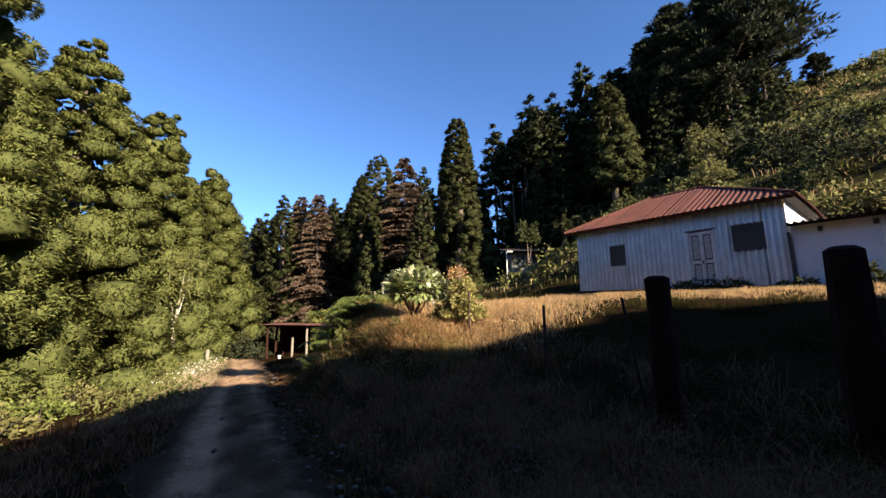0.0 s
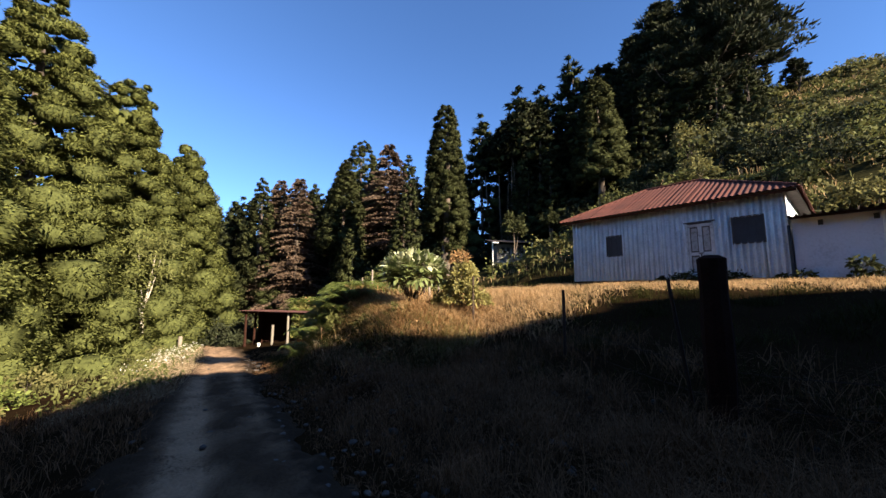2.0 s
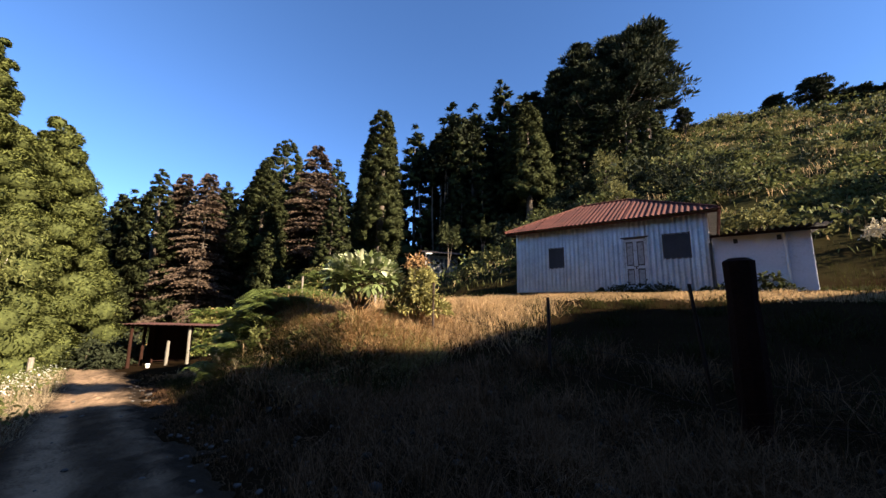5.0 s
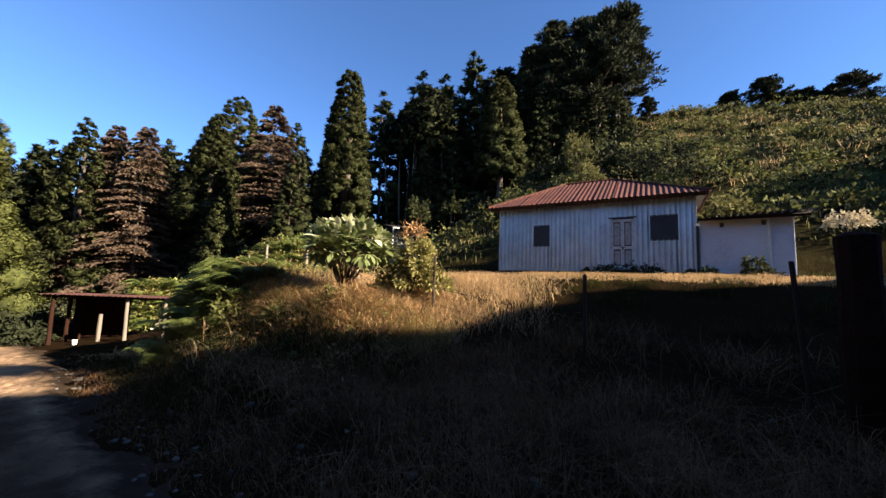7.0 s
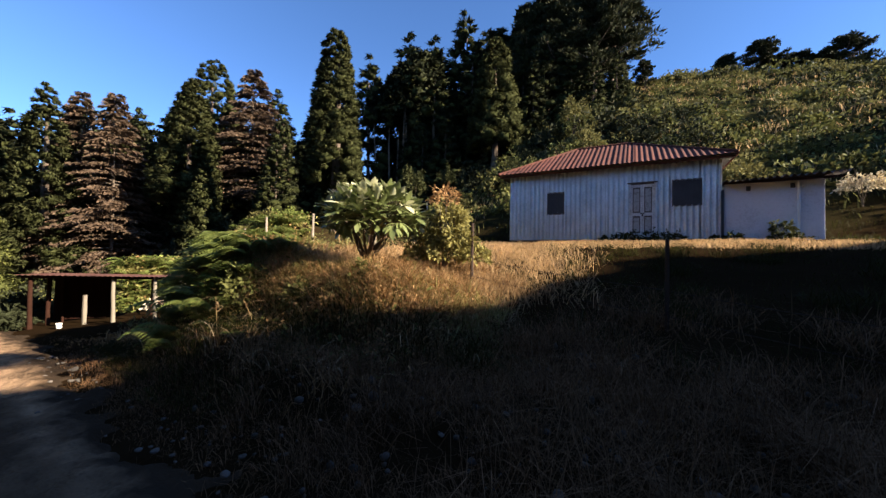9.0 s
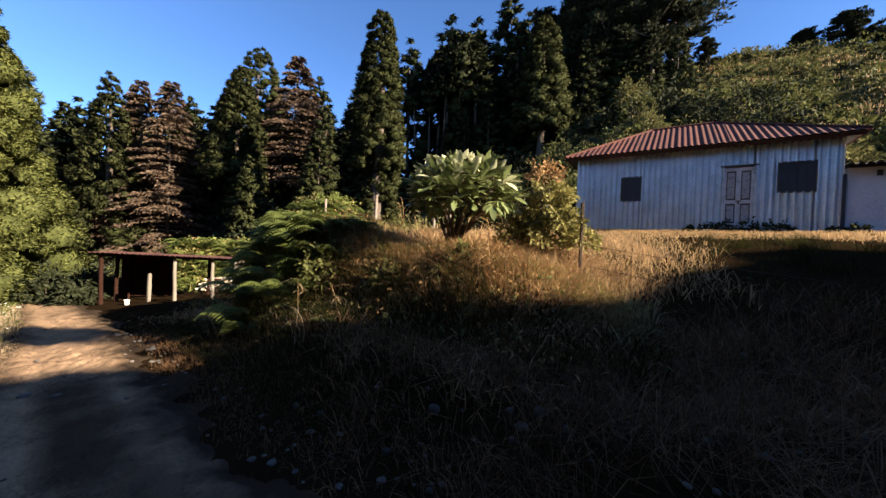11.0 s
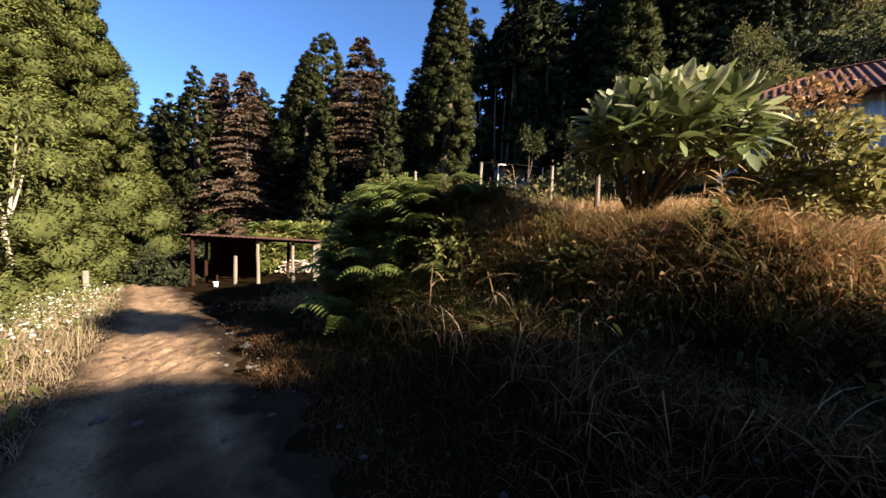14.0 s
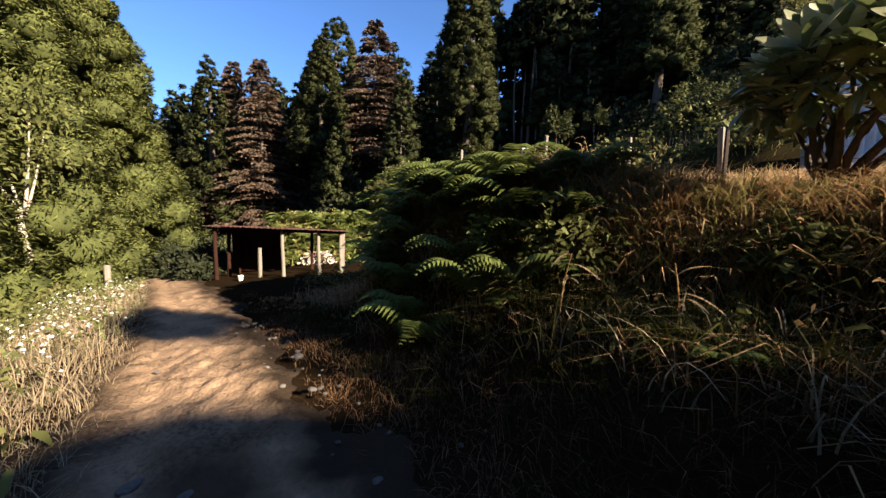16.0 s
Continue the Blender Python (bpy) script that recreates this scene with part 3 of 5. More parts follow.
# the dark wood behind: four shapes, repeated
wood = []
for i in range(4):
    H = 22.0
    pieces = crown_billow(rng, H, 3.9, (0.5, 2.5, 5, 0.5)[i], 84, 34, 1.25, 0.85, (0.8, 0.65, 0.7, 0.9)[i], shell=1, slim=0.22, core=0.78)
    o = thing("conifer", pose(-80 - 5 * i, 62, gz(-80 - 5 * i, 62)), "dark conifer in the shaded wood", "tree", "conifers of the dark wood")
    part("trunk", trunk_mesh(rng, H, 0.3), None, o)
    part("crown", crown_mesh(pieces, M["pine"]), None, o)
    wood.append(o)


def wood_tree(i, x, y, top):
    z = gz(x, y)
    s = (top - z) / 22.0
    w = s * rng.uniform(0.85, 1.2)
    copy_thing(wood[i], pose(x, y, z - 0.2, 0, 0, rng.uniform(0, 360)) @ Matrix.Diagonal((w, w, s, 1)))


for x, y, top in ((-42.3, 44.9, 33.6), (-39.7, 52, 41), (-32.9, 49.3, 36.8), (-29.2, 53.7, 42.7), (-23.4, 54, 38.2), (-19.8, 55.3, 40.9), (-25.5, 48, 33), (-30, 45, 30), (-27, 58, 41), (-36, 57, 39)):
    wood_tree(int(rng.integers(0, 3)), x, y, top)
for x, y, top in ((-96, 15.5, 21.8), (-97, 9.5, 21), (-87, 31, 28), (-92, 23, 24), (-78, 34, 27), (-72, 40, 30), (-62, 42, 31), (-57, 48, 31), (-51, 45, 31), (-47, 41, 28), (-76, 26, 22),
                  (-70, 29, 22), (-100, 3, 20), (-103, -5, 20), (-90, 4, 16), (-82, 14, 17), (-75, 19, 16), (-85, -3, 17), (-68, 8, 14), (-62, 6, 11), (-98, -14, 22), (-74, 0, 14), (-57, 28, 18), (-48, 33, 22), (-44, 29, 16)):
    wood_tree(int(rng.integers(0, 4)), x, y, top)
for i in range(20):
    x = rng.uniform(-46, -14)
    y = rng.uniform(46, 70)
    if -40.5 < x + (y - 47) * 0.8 < -34.5:
        continue
    wood_tree(int(rng.integers(1, 3)), x, y, gz(x, y) + rng.uniform(17, 24))
for i in range(13):
    wood_tree(0, -88 + 1.3 * i + rng.uniform(-1, 1), 22 + 2.4 * i + rng.uniform(-1, 1), 24 + rng.uniform(-2, 4))
for x, y, top in ((-26, 41, 22), (-22, 44, 25), (-15.5, 46, 27), (-29, 40, 19)):
    wood_tree(3, x, y, top)

for i in range(16):
    f = i / 15
    wood_tree(3 * (i % 2), -82 + 24 * f + rng.uniform(-1, 1), 5 + 40 * f ** 1.2 + rng.uniform(-1.5, 1.5), 16.5 + 10.5 * f + rng.uniform(-1.5, 1.0))
for i in range(11):
    f = i / 11
    wood_tree(3 * (i % 2), -67 + 23 * f + rng.uniform(-1, 1), 21 + 18 * f + rng.uniform(-1, 1), 14.0 + 5.5 * f + rng.uniform(-1.5, 1.5))
for x, y, top in ((-21, 47, 30), (-17.5, 48.5, 31), (-14.2, 47.5, 28.5), (-11.4, 48.5, 29), (-8.6, 47.8, 27), (-5.8, 49.5, 27.5), (-16, 58, 37), (-10, 60, 37), (-13, 62, 39), (-6, 60, 35)):
    wood_tree(3 * (int(x) % 2), x, y, top)

# bare trunks against the sky at the gap in the wood
for i in range(11):
    x, y = -38.5 + i * 0.62 + rng.uniform(-0.5, 0.5), 47 + rng.uniform(-4, 6)
    H = rng.uniform(19, 24)
    pieces = crown_billow(rng, H, 2.6, H * 0.72, 26, 40, 1.2, 0.8, 0.5, shell=1, core=0.6)
    tree("pine_tree", x, y, 0, 2, "slender bare-stemmed pine in the dark wood", crown_mesh(pieces, M["pine"]), trunk_mesh(rng, H, 0.2, 0.3), "bare pines in the wood")


# the spreading pines on the hill
def pine(x, y, top, R, label, count=52, low=0.26, group="spreading pines on the hill"):
    z = gz(x, y)
    H = top - z
    tips, dirs, boughs = [], [], []
    for i in range(count):
        h = H * (low + (0.985 - low) * ((i + rng.uniform(0, 1)) / count) ** 0.9)
        a = i * 2.39996 + rng.normal(0, 0.4)
        f = min(1.0, (1 - h / H) * 2.3 + 0.16)
        L = R * f * rng.uniform(0.6, 1.12)
        o = np.array([np.cos(a), np.sin(a), 0])
        t = np.linspace(0, 1, 5)
        line = np.array([0, 0, h]) + o * (t * L)[:, None] + np.array([0, 0, 1]) * ((0.3 * t ** 1.6) * L)[:, None] + rng.normal(0, 0.06, (5, 3))
        boughs.append(tube(line, np.linspace(0.05 + 0.02 * L, 0.02, 5), 5))
        for pad in range(6):
            u = rng.uniform(0.4, 1.02)
            w = (0.1 + 0.09 * u) * R * rng.uniform(0.7, 1.3)
            c = np.array([0, 0, h]) + o * (u * L) + np.array([0, 0, 0.3 * u ** 1.6 * L]) + np.array([-o[1], o[0], 0]) * rng.normal(0, 0.13 * R)
            d = unit(rng.normal(size=(46, 3)))
            d[:, 2] = np.abs(d[:, 2])
            tips.append(c + d * np.array([[w, w, w * 0.42]]) * rng.uniform(0.5, 1.0, (46, 1)))
            dirs.append(d + o * 0.4 + rng.normal(0, 0.35, d.shape) + np.array([0, 0, 0.25]))
    v, f = tufts(rng, np.concatenate(tips), np.concatenate(dirs), 0.11 * R + 0.12, 0.032 * R + 0.05, 0.0)
    bv, bf = join(boughs)
    o = tree("pine_tree", x, y, top, R, label, mesh_of("crown", v, f, M["pine"]), trunk_mesh(rng, H, 0.012 * H + 0.06, 0.3), group)
    tagged(part("branchwork", mesh_of("branchwork", bv, bf, M["bark"]), None, o), kind="stuff")


for x, y, top, R in ((-15.4, 54.4, 43.3, 4.4), (-11.1, 57.3, 43.9, 4.6), (-6.8, 54.8, 41.7, 5.6), (-8.8, 51.5, 36.5, 4.2), (-13.2, 50.5, 36, 4.2), (-18, 52, 38, 4.2)):
    pine(x, y, top, R, "tall spreading pine on the hill with bare lower trunk")


# ---------------------------------------------------------------- shrubs
def leaf_cloud(rng, rx, ry, rz, n, leaf, w=0.5):
    d = unit(rng.normal(size=(n, 3)))
    d[:, 2] = np.abs(d[:, 2]) * 1.0 - 0.15
    lump = 0.75 + 0.25 * np.sin(d[:, :1] * 5 + 1) * np.sin(d[:, 1:2] * 5) + 0.15 * np.sin(d[:, 2:] * 9 + d[:, :1] * 7)
    p = d * lump * rng.uniform(0.55, 1.0, (n, 1)) ** 0.5 * np.array([[rx, ry, rz]])
    return sprays(rng, p, d + rng.normal(0, 0.6, (n, 3)) + np.array([[0, 0, 0.3]]), leaf, leaf * w, 0.25)


def stems(rng, n, rx, h, r0, sides=5):
    out = []
    for i in range(n):
        a = rng.uniform(0, 2 * np.pi)
        k = rng.uniform(0.3, 0.9) * rx
        t = np.linspace(0, 1, 5)
        line = np.stack([np.cos(a) * k * t ** 1.3, np.sin(a) * k * t ** 1.3, t * h * rng.uniform(0.75, 1.0)], 1) + rng.normal(0, 0.02 * h, (5, 3)) * t[:, None]
        line[0] = (np.cos(a) * 0.03, np.sin(a) * 0.03, -0.1)
        out.append(tube(line, np.linspace(r0, r0 * 0.3, 5), sides))
    return join(out)


def shrub(name, x, y, rx, rz, material, label, category="shrub", n=500, leaf=0.14, lift=0.0, group="", bark="bark", ry=None, r0=0.02):
    o = thing(name, pose(x, y, gz(x, y), 0, 0, rng.uniform(0, 360)), label, category, group)
    v, f = leaf_cloud(rng, rx, ry or rx, rz, n, leaf)
    v = v + np.array([[0, 0, lift + 0.12 * rz]])
    part("foliage", mesh_of("foliage", v, f, material), None, o)
    for i in range(1 if material is M["pine"] else 3):
        sv, sf = stems(rng, 1, rx * 0.7, lift + rz * 0.8, r0)
        part("stem", mesh_of("stem", sv, sf, M[bark], True), None, o)
    return o


for i in range(46):
    x, y = rng.uniform(-50, -3), rng.uniform(36, 52)
    if -41 < x + (y - 47) * 0.8 < -34:
        continue
    k = rng.uniform(1.2, 2.4)
    shrub("shrub", x, y, k * 1.2, k * 1.5, M["pine"], "dark undergrowth bush beneath the wood", n=200, leaf=0.6, group="undergrowth of the wood")
for i in range(40):
    x, y = rng.uniform(-100, -48), rng.uniform(-8, 34)
    if y < 0.1 - 0.1 * x + 0.003 * x * x + 6 and y > -6 and x > -62:
        continue
    k = rng.uniform(1.5, 2.6)
    shrub("shrub", x, y, k * 1.3, k * 1.5, M["pine"], "dark undergrowth bush beneath the wood", n=160, leaf=0.7, group="undergrowth of the wood")


for i in range(34):
    x, y = rng.uniform(-66, -41), rng.uniform(15, 33)
    k = rng.uniform(1.3, 2.1)
    shrub("shrub", x, y, k * 1.3, k * 1.3, M["pine"], "dark undergrowth bush beneath the wood", n=170, leaf=0.5, group="undergrowth of the wood")


for x, y, k in ((-48, 26, 2.4), (-52, 28, 2.6), (-56, 30, 2.8), (-50, 31, 2.6), (-60, 33, 3.0), (-64, 30, 2.8), (-68, 34, 3.2), (-46, 28.5, 2.2), (-57, 25, 2.4), (-72, 28, 3.2), (-44, 24, 2.0), (-62, 24, 2.4), (-31.4, 38, 2.4), (-34, 39.5, 2.6), (-29, 36, 2.0), (-40.5, 50.5, 3.0), (-43, 52.5, 3.2)):
    shrub("shrub", x, y, k * 1.5, k * 1.5, M["pine"], "dark undergrowth bush beneath the wood", n=320, leaf=0.6, group="undergrowth of the wood")


# near-black needles: dark scrub that also stands for the slope's shadow band
for i in range(70):
    x, y = rng.uniform(-8, 26), rng.uniform(33, 64)
    k = rng.uniform(0.7, 1.6)
    shrub("shrub", x, y, k * 1.7, k, M["pine"], "dark low bush on the hillside, also standing for shade", n=170, leaf=0.34, group="dark bushes on the hillside")


# brush over the whole hillside, nobody could count it
hs, hl = [], []
for i in range(1000):
    x, y = rng.uniform(-22, 34), rng.uniform(24, 70)
    if rng.uniform() < 0.2:
        y = rng.uniform(62, 69)
    s = (0.32 + min(1.5, rng.exponential(0.45))) * (1.35 if y < 36 else 1.0)
    v, f = leaf_cloud(rng, s * 1.25, s * 1.25, s * 1.05, int(26 + 66 * s), 0.33)
    (hs if rng.uniform() < 0.68 else hl).append((v + np.array([[x, y, gz(x, y) + 0.1]]), f))
for pieces, m, lab in ((hs, "shrub", "green scrub covering the hillside"), (hl, "hillgold", "yellowed bracken and scrub on the hillside")):
    v, f = join(pieces)
    tagged(new("scrub", mesh_of("scrub", v, f, M[m])), lab, "scrub", kind="stuff")

for x, y, H, R, low in ((-2.6, 62.0, 4.6, 1.5, 0.2), (8.4, 67, 2.6, 1.6, 0.1), (12.4, 67.5, 4.6, 2.2, 0.12), (13.6, 67, 3.2, 1.7, 0.1), (16.6, 68, 2.8, 2.0, 0.08), (19.8, 68, 3.2, 1.5, 0.1), (22.2, 69, 5.2, 2.9, 0.1), (30.0, 68, 5.0, 3.0, 0.1)):
    pine(x, y, gz(x, y) + H, R, "small spreading tree on the skyline of the hill", 26, low, "skyline trees")
for i in range(46):
    x = rng.uniform(-1, 34)
    k = rng.uniform(0.5, 1.25)
    shrub("shrub", x, rng.uniform(62, 69), k * 1.4, k * 1.1, M["pine" if i % 3 else "shrub"], "bush on the skyline of the hill", n=170, leaf=0.32, group="bushes on the skyline")

# every third bush near-black, standing for the shade at the hill's foot
for i in range(26):
    x, y = rng.uniform(3, 24), rng.uniform(25, 33)
    k = rng.uniform(0.8, 1.5)
    shrub("shrub", x, y, k * 1.4, k, M["shrub" if i % 3 else "pine"], "dense bush at the foot of the hill, some darkened for shade", n=260, leaf=0.24, group="bushes at the foot of the hill")
for i in range(38):
    x, y = rng.uniform(-17, 1), rng.uniform(29, 44)
    k = rng.uniform(0.9, 1.9)
    shrub("shrub", x, y, k * 1.1, k * 1.5, M[("shrub", "pine", "cedar2", "pine", "hillgold")[i % 5]], "tall leafy bush on the hillside below the pines", n=420, leaf=0.26, lift=0.3, group="bushes below the pines")
shrub("small_tree", -24.5, 31.0, 1.7, 2.6, M["cedar2"], "small round-headed tree beside the far hut", "tree", 2600, 0.26, 3.4, "", r0=0.07)
shrub("small_tree", -23.0, 36.0, 1.2, 2.0, M["cedar2"], "small round-headed tree beside the far hut", "tree", 1800, 0.26, 2.6, "", r0=0.06)
shrub("small_tree", -9.7, 40.5, 2.0, 2.8, M["hillgold"], "yellow-leaved small tree behind the house", "tree", 800, 0.32, 1.6, "", r0=0.07)
shrub("shrub", 1.2, 25.6, 1.7, 1.6, M["hillgold"], "yellow-green shrub behind the white annex", n=700, leaf=0.22, lift=0.3)
shrub("shrub", -2.5, 26.5, 2.0, 1.5, M["shrub"], "green shrub behind the house", n=700, leaf=0.22, lift=0.2)
shrub("shrub", 5.0, 22.6, 1.05, 0.75, M["paleplant"], "pale sunlit flowering shrub beyond the annex", n=700, leaf=0.15, lift=0.75)
shrub("shrub", 7.6, 23.8, 1.0, 0.7, M["rustleaf"], "rusty low shrub beyond the annex", n=400, leaf=0.15, lift=0.2)
for x, y, s in ((-25, 28.5, 1.0), (-21, 29, 0.9), (-19, 26.5, 1.1), (-17, 28.5, 0.8), (-14, 25, 0.9), (-29.5, 28, 1.2), (-12.5, 28, 1.2), (-11, 24, 0.8)):
    shrub("shrub", x, y, s * 1.2, s, M["shrub" if rng.uniform() < 0.6 else "hillgold"], "scrubby green bush on the slope behind the house", n=350, leaf=0.2, group="bushes on the slope")

# unseen wood added behind the walk to hold back skylight
for x, y, h in ((-17, -13.5, 21), (-11, -12.5, 20), (-5, -12.5, 22), (1, -12, 20), (7, -11.5, 21), (13, -11, 20), (18, -14, 21), (-14, -19, 23), (-2, -19, 23), (10, -19, 22), (24, -8.5, 18), (27, -15, 20), (-21, -17.5, 22)):
    wood_tree(int(rng.integers(0, 2)), x, y, gz(x, y) + h)
# unseen bushes and one tree, added only for the shadows they throw
for y, h in ((-5.5, 0.9), (-3, 0.7), (0.0, 0.5), (3.2, 0.3), (13.8, 0.2)):
    shrub("shrub", 19.5, y, 1.5, h, M["shrub"], "unseen dense bush added on the shoulder to cast shade", n=700, leaf=0.3, group="bushes on the shoulder")
shrub("small_tree", 19.0, 8.75, 0.85, 1.5, M["shrub"], "unseen small tree added on the shoulder to shade the track", "tree", 2600, 0.26, 2.65, r0=0.08)


# ---------------------------------------------------------------- the tin house
def corrugated(name, A, B, C_at, D_at, normal, material, parent, label="", pitch=0.19, amp=0.05, rows=2, lap=0.0):
    """A corrugated sheet from the line A-B up to the line C-D; the folds run from AB to CD."""
    A, B, C, D = (np.array(p, float) for p in (A, B, C_at, D_at))
    n = np.array(normal, float)
    w = np.linalg.norm(B - A)
    k = max(4, int(round(w / pitch * 6)))
    s = np.linspace(0, 1, k + 1)
    wave = (amp * np.sin(s * w / pitch * 2 * np.pi))[:, None] * n
    t = np.linspace(0, 1, rows)
    lo, hi = A + (B - A) * s[:, None], C + (D - C) * s[:, None]
    v = lo[:, None] * (1 - t)[None, :, None] + hi[:, None] * t[None, :, None] + wave[:, None] + n * lap
    v = np.concatenate([v.reshape(-1, 3), (v - n * 0.003).reshape(-1, 3)])
    f = grid_faces(k + 1, rows)
    f = np.concatenate([f, f[:, ::-1] + (k + 1) * rows])
    return part(name, mesh_of(name, v, f, material, True), None, parent, label)


HX0, HX1, HY0, HY1, HZ0, HZ1 = -9.0, -1.2, 16.0, 22.0, 1.0, 3.95
house = thing("house", pose(0, 0, 0), "single-storey house of galvanised corrugated sheet with rusty hipped roof", "house")
OPEN = [(-7.31, -6.61, 2.14, 3.05), (-4.1, -3.2, 1.06, 3.22), (-2.64, -1.74, 2.28, 3.23)]
xs = [-9.0, -8.15, -7.31, -6.61, -5.8, -4.95, -4.1, -3.2, -2.64, -1.74, -1.2]
wall_f = part("wall", box_bm(HX1 - HX0, 0.04, 0.06, (HX0 + HX1) / 2, HY0 + 0.06, HZ1 - 0.03), M["doordark"], house)
for n, (a, b) in enumerate(zip(xs[:-1], xs[1:])):
    spans = [(HZ0, HZ1)]
    for x0, x1, z0, z1 in OPEN:
        if abs(a - x0) < 0.01:
            spans = [(HZ0, z0), (z1, HZ1)] if z0 > HZ0 + 0.1 else [(z1, HZ1)]
    for z0, z1 in spans:
        corrugated("sheet", (a - 0.01, HY0, z0), (b + 0.01, HY0, z0), (a - 0.01, HY0, z1), (b + 0.01, HY0, z1), (0, -1, 0), M["tin"], wall_f, lap=0.002 * (n % 2))
for nm, A, B, nrm in (("wall", (HX1, HY0, 0), (HX1, HY1, 0), (1, 0, 0)), ("wall", (HX0, HY1, 0), (HX0, HY0, 0), (-1, 0, 0)), ("wall", (HX1, HY1, 0), (HX0, HY1, 0), (0, 1, 0))):
    corrugated(nm, (A[0], A[1], HZ0), (B[0], B[1], HZ0), (A[0], A[1], HZ1), (B[0], B[1], HZ1), nrm, M["tin"], house)
bm = box_bm(HX1 - HX0 - 0.1, HY1 - HY0 - 0.1, 0.9, (HX0 + HX1) / 2, (HY0 + HY1) / 2, HZ0 - 0.4, 0.02)
part("plinth", bm, M["plinth"], house, "dark damp earth plinth")
# corner trims
part("corner_trim", box_bm(0.05, 0.16, HZ1 - HZ0, HX1 + 0.035, HY0 + 0.05, (HZ0 + HZ1) / 2, 0.005), M["trimwhite"], house, "white corner board")
part("drainpipe", box_bm(0.08, 0.08, 1.75, HX1 + 0.06, HY0 - 0.07, HZ0 + 0.88, 0.02), M["shutter"], house, "dark downpipe at the corner")
# shutters
for x0, x1, z0, z1 in (OPEN[0], OPEN[2]):
    win = part("window", box_bm(x1 - x0, 0.03, z1 - z0, (x0 + x1) / 2, HY0 + 0.03, (z0 + z1) / 2), M["shutter"], house, "dark flat window shutter")
    n = 3 if x1 - x0 < 0.8 else 4
    for i in range(n):
        w = (x1 - x0) / n
        part("shutter_board", box_bm(w - 0.006, 0.02, z1 - z0 - 0.02, x0 + w * (i + 0.5), HY0 + 0.004, (z0 + z1) / 2, 0.003), M["shutter"], win)
    for a, b, c, d in ((x0 - 0.02, x0 + 0.015, z0 - 0.02, z1 + 0.02), (x1 - 0.015, x1 + 0.02, z0 - 0.02, z1 + 0.02)):
        part("jamb", box_bm(b - a, 0.05, d - c, (a + b) / 2, HY0 - 0.012, (c + d) / 2, 0.004), M["doordark"], win)
    for zz in (z0 - 0.02, z1 + 0.02):
        part("rail", box_bm(x1 - x0 + 0.04, 0.056, 0.035, (x0 + x1) / 2, HY0 - 0.014, zz, 0.004), M["doordark"], win)
# double door with peeling panels
x0, x1, z0, z1 = OPEN[1]
door = part("door", box_bm(x1 - x0 - 0.02, 0.03, z1 - z0 - 0.02, (x0 + x1) / 2, HY0 + 0.05, (z0 + z1) / 2), M["doordark"], house, "peeling white double door with recessed panels")
part("lintel", box_bm(x1 - x0 + 0.14, 0.1, 0.05, (x0 + x1) / 2, HY0 - 0.03, z1 + 0.015, 0.006), M["doordark"], door)
for x in (x0 + 0.025, x1 - 0.025):
    part("jamb", box_bm(0.05, 0.09, z1 - z0 - 0.01, x, HY0 - 0.02, (z0 + z1) / 2 - 0.012, 0.005), M["doorpaint"], door)
mid = (x0 + x1) / 2
for side in (-1, 1):
    c = mid + side * 0.2
    for x in (c - 0.165, c + 0.165):
        part("stile", box_bm(0.065, 0.04, z1 - z0 - 0.06, x, HY0 + 0.012, (z0 + z1) / 2 - 0.02, 0.004), M["doorpaint"], door)
    for zz, h in ((z0 + 0.1, 0.16), (z0 + 0.93, 0.12), (z1 - 0.1, 0.11)):
        part("door_rail", box_bm(0.264, 0.036, h, c, HY0 + 0.014, zz, 0.004), M["doorpaint"], door)
    for a, b in ((z0 + 0.24, z0 + 0.81), (z0 + 1.05, z1 - 0.21)):
        part("panel", box_bm(0.2, 0.016, b - a, c, HY0 + 0.026, (a + b) / 2, 0.006), M["doorpanel"], door)
part("hasp", box_bm(0.17, 0.02, 0.035, mid + 0.01, HY0 - 0.018, z0 + 0.95, 0.006), M["iron"], door, "dark iron hasp")
part("padlock", box_bm(0.06, 0.03, 0.08, mid + 0.01, HY0 - 0.03, z0 + 0.88, 0.01), M["iron"], door, "dark iron padlock")
# hipped roof
EX0, EX1, EY0, EY1, EZ = -9.45, -0.78, 15.55, 22.45, 4.0
R0, R1, RYc, RZc = -6.5, -4.2, 19.0, 5.75
roof = part("roof", box_bm(EX1 - EX0 - 0.1, EY1 - EY0 - 0.1, 0.04, (EX0 + EX1) / 2, (EY0 + EY1) / 2, EZ - 0.06), M["doordark"], house, "rust-red corrugated hipped roof")


def slope(A, B, C, D, step=0.78):
    A, B, C, D = (np.array(p, float) for p in (A, B, C, D))
    e = (B - A) / np.linalg.norm(B - A)
    L = np.linalg.norm(B - A)
    sc, sd = (C - A) @ e, (D - A) @ e
    upv = C - (A + e * sc)
    nrm = np.cross(e, upv)
    nrm /= np.linalg.norm(nrm)
    n = int(round(L / step))
    for i in range(n):
        s0, s1 = L * i / n, L * (i + 1) / n
        cuts = sorted({s0, s1, *[q for q in (sc, sd) if s0 < q < s1]})
        for a, b in zip(cuts[:-1], cuts[1:]):
            hh = [max(0.0, min(1.0, q / sc if sc > 0 else 1, (L - q) / (L - sd) if sd < L else 1)) for q in (a, b)]
            corrugated("roof_sheet", A + e * a - upv * 0.02, A + e * b - upv * 0.02, A + e * a + upv * hh[0], A + e * b + upv * hh[1], nrm, M["rusttin"], roof, amp=0.018, lap=0.003 * (i % 2))
    return nrm


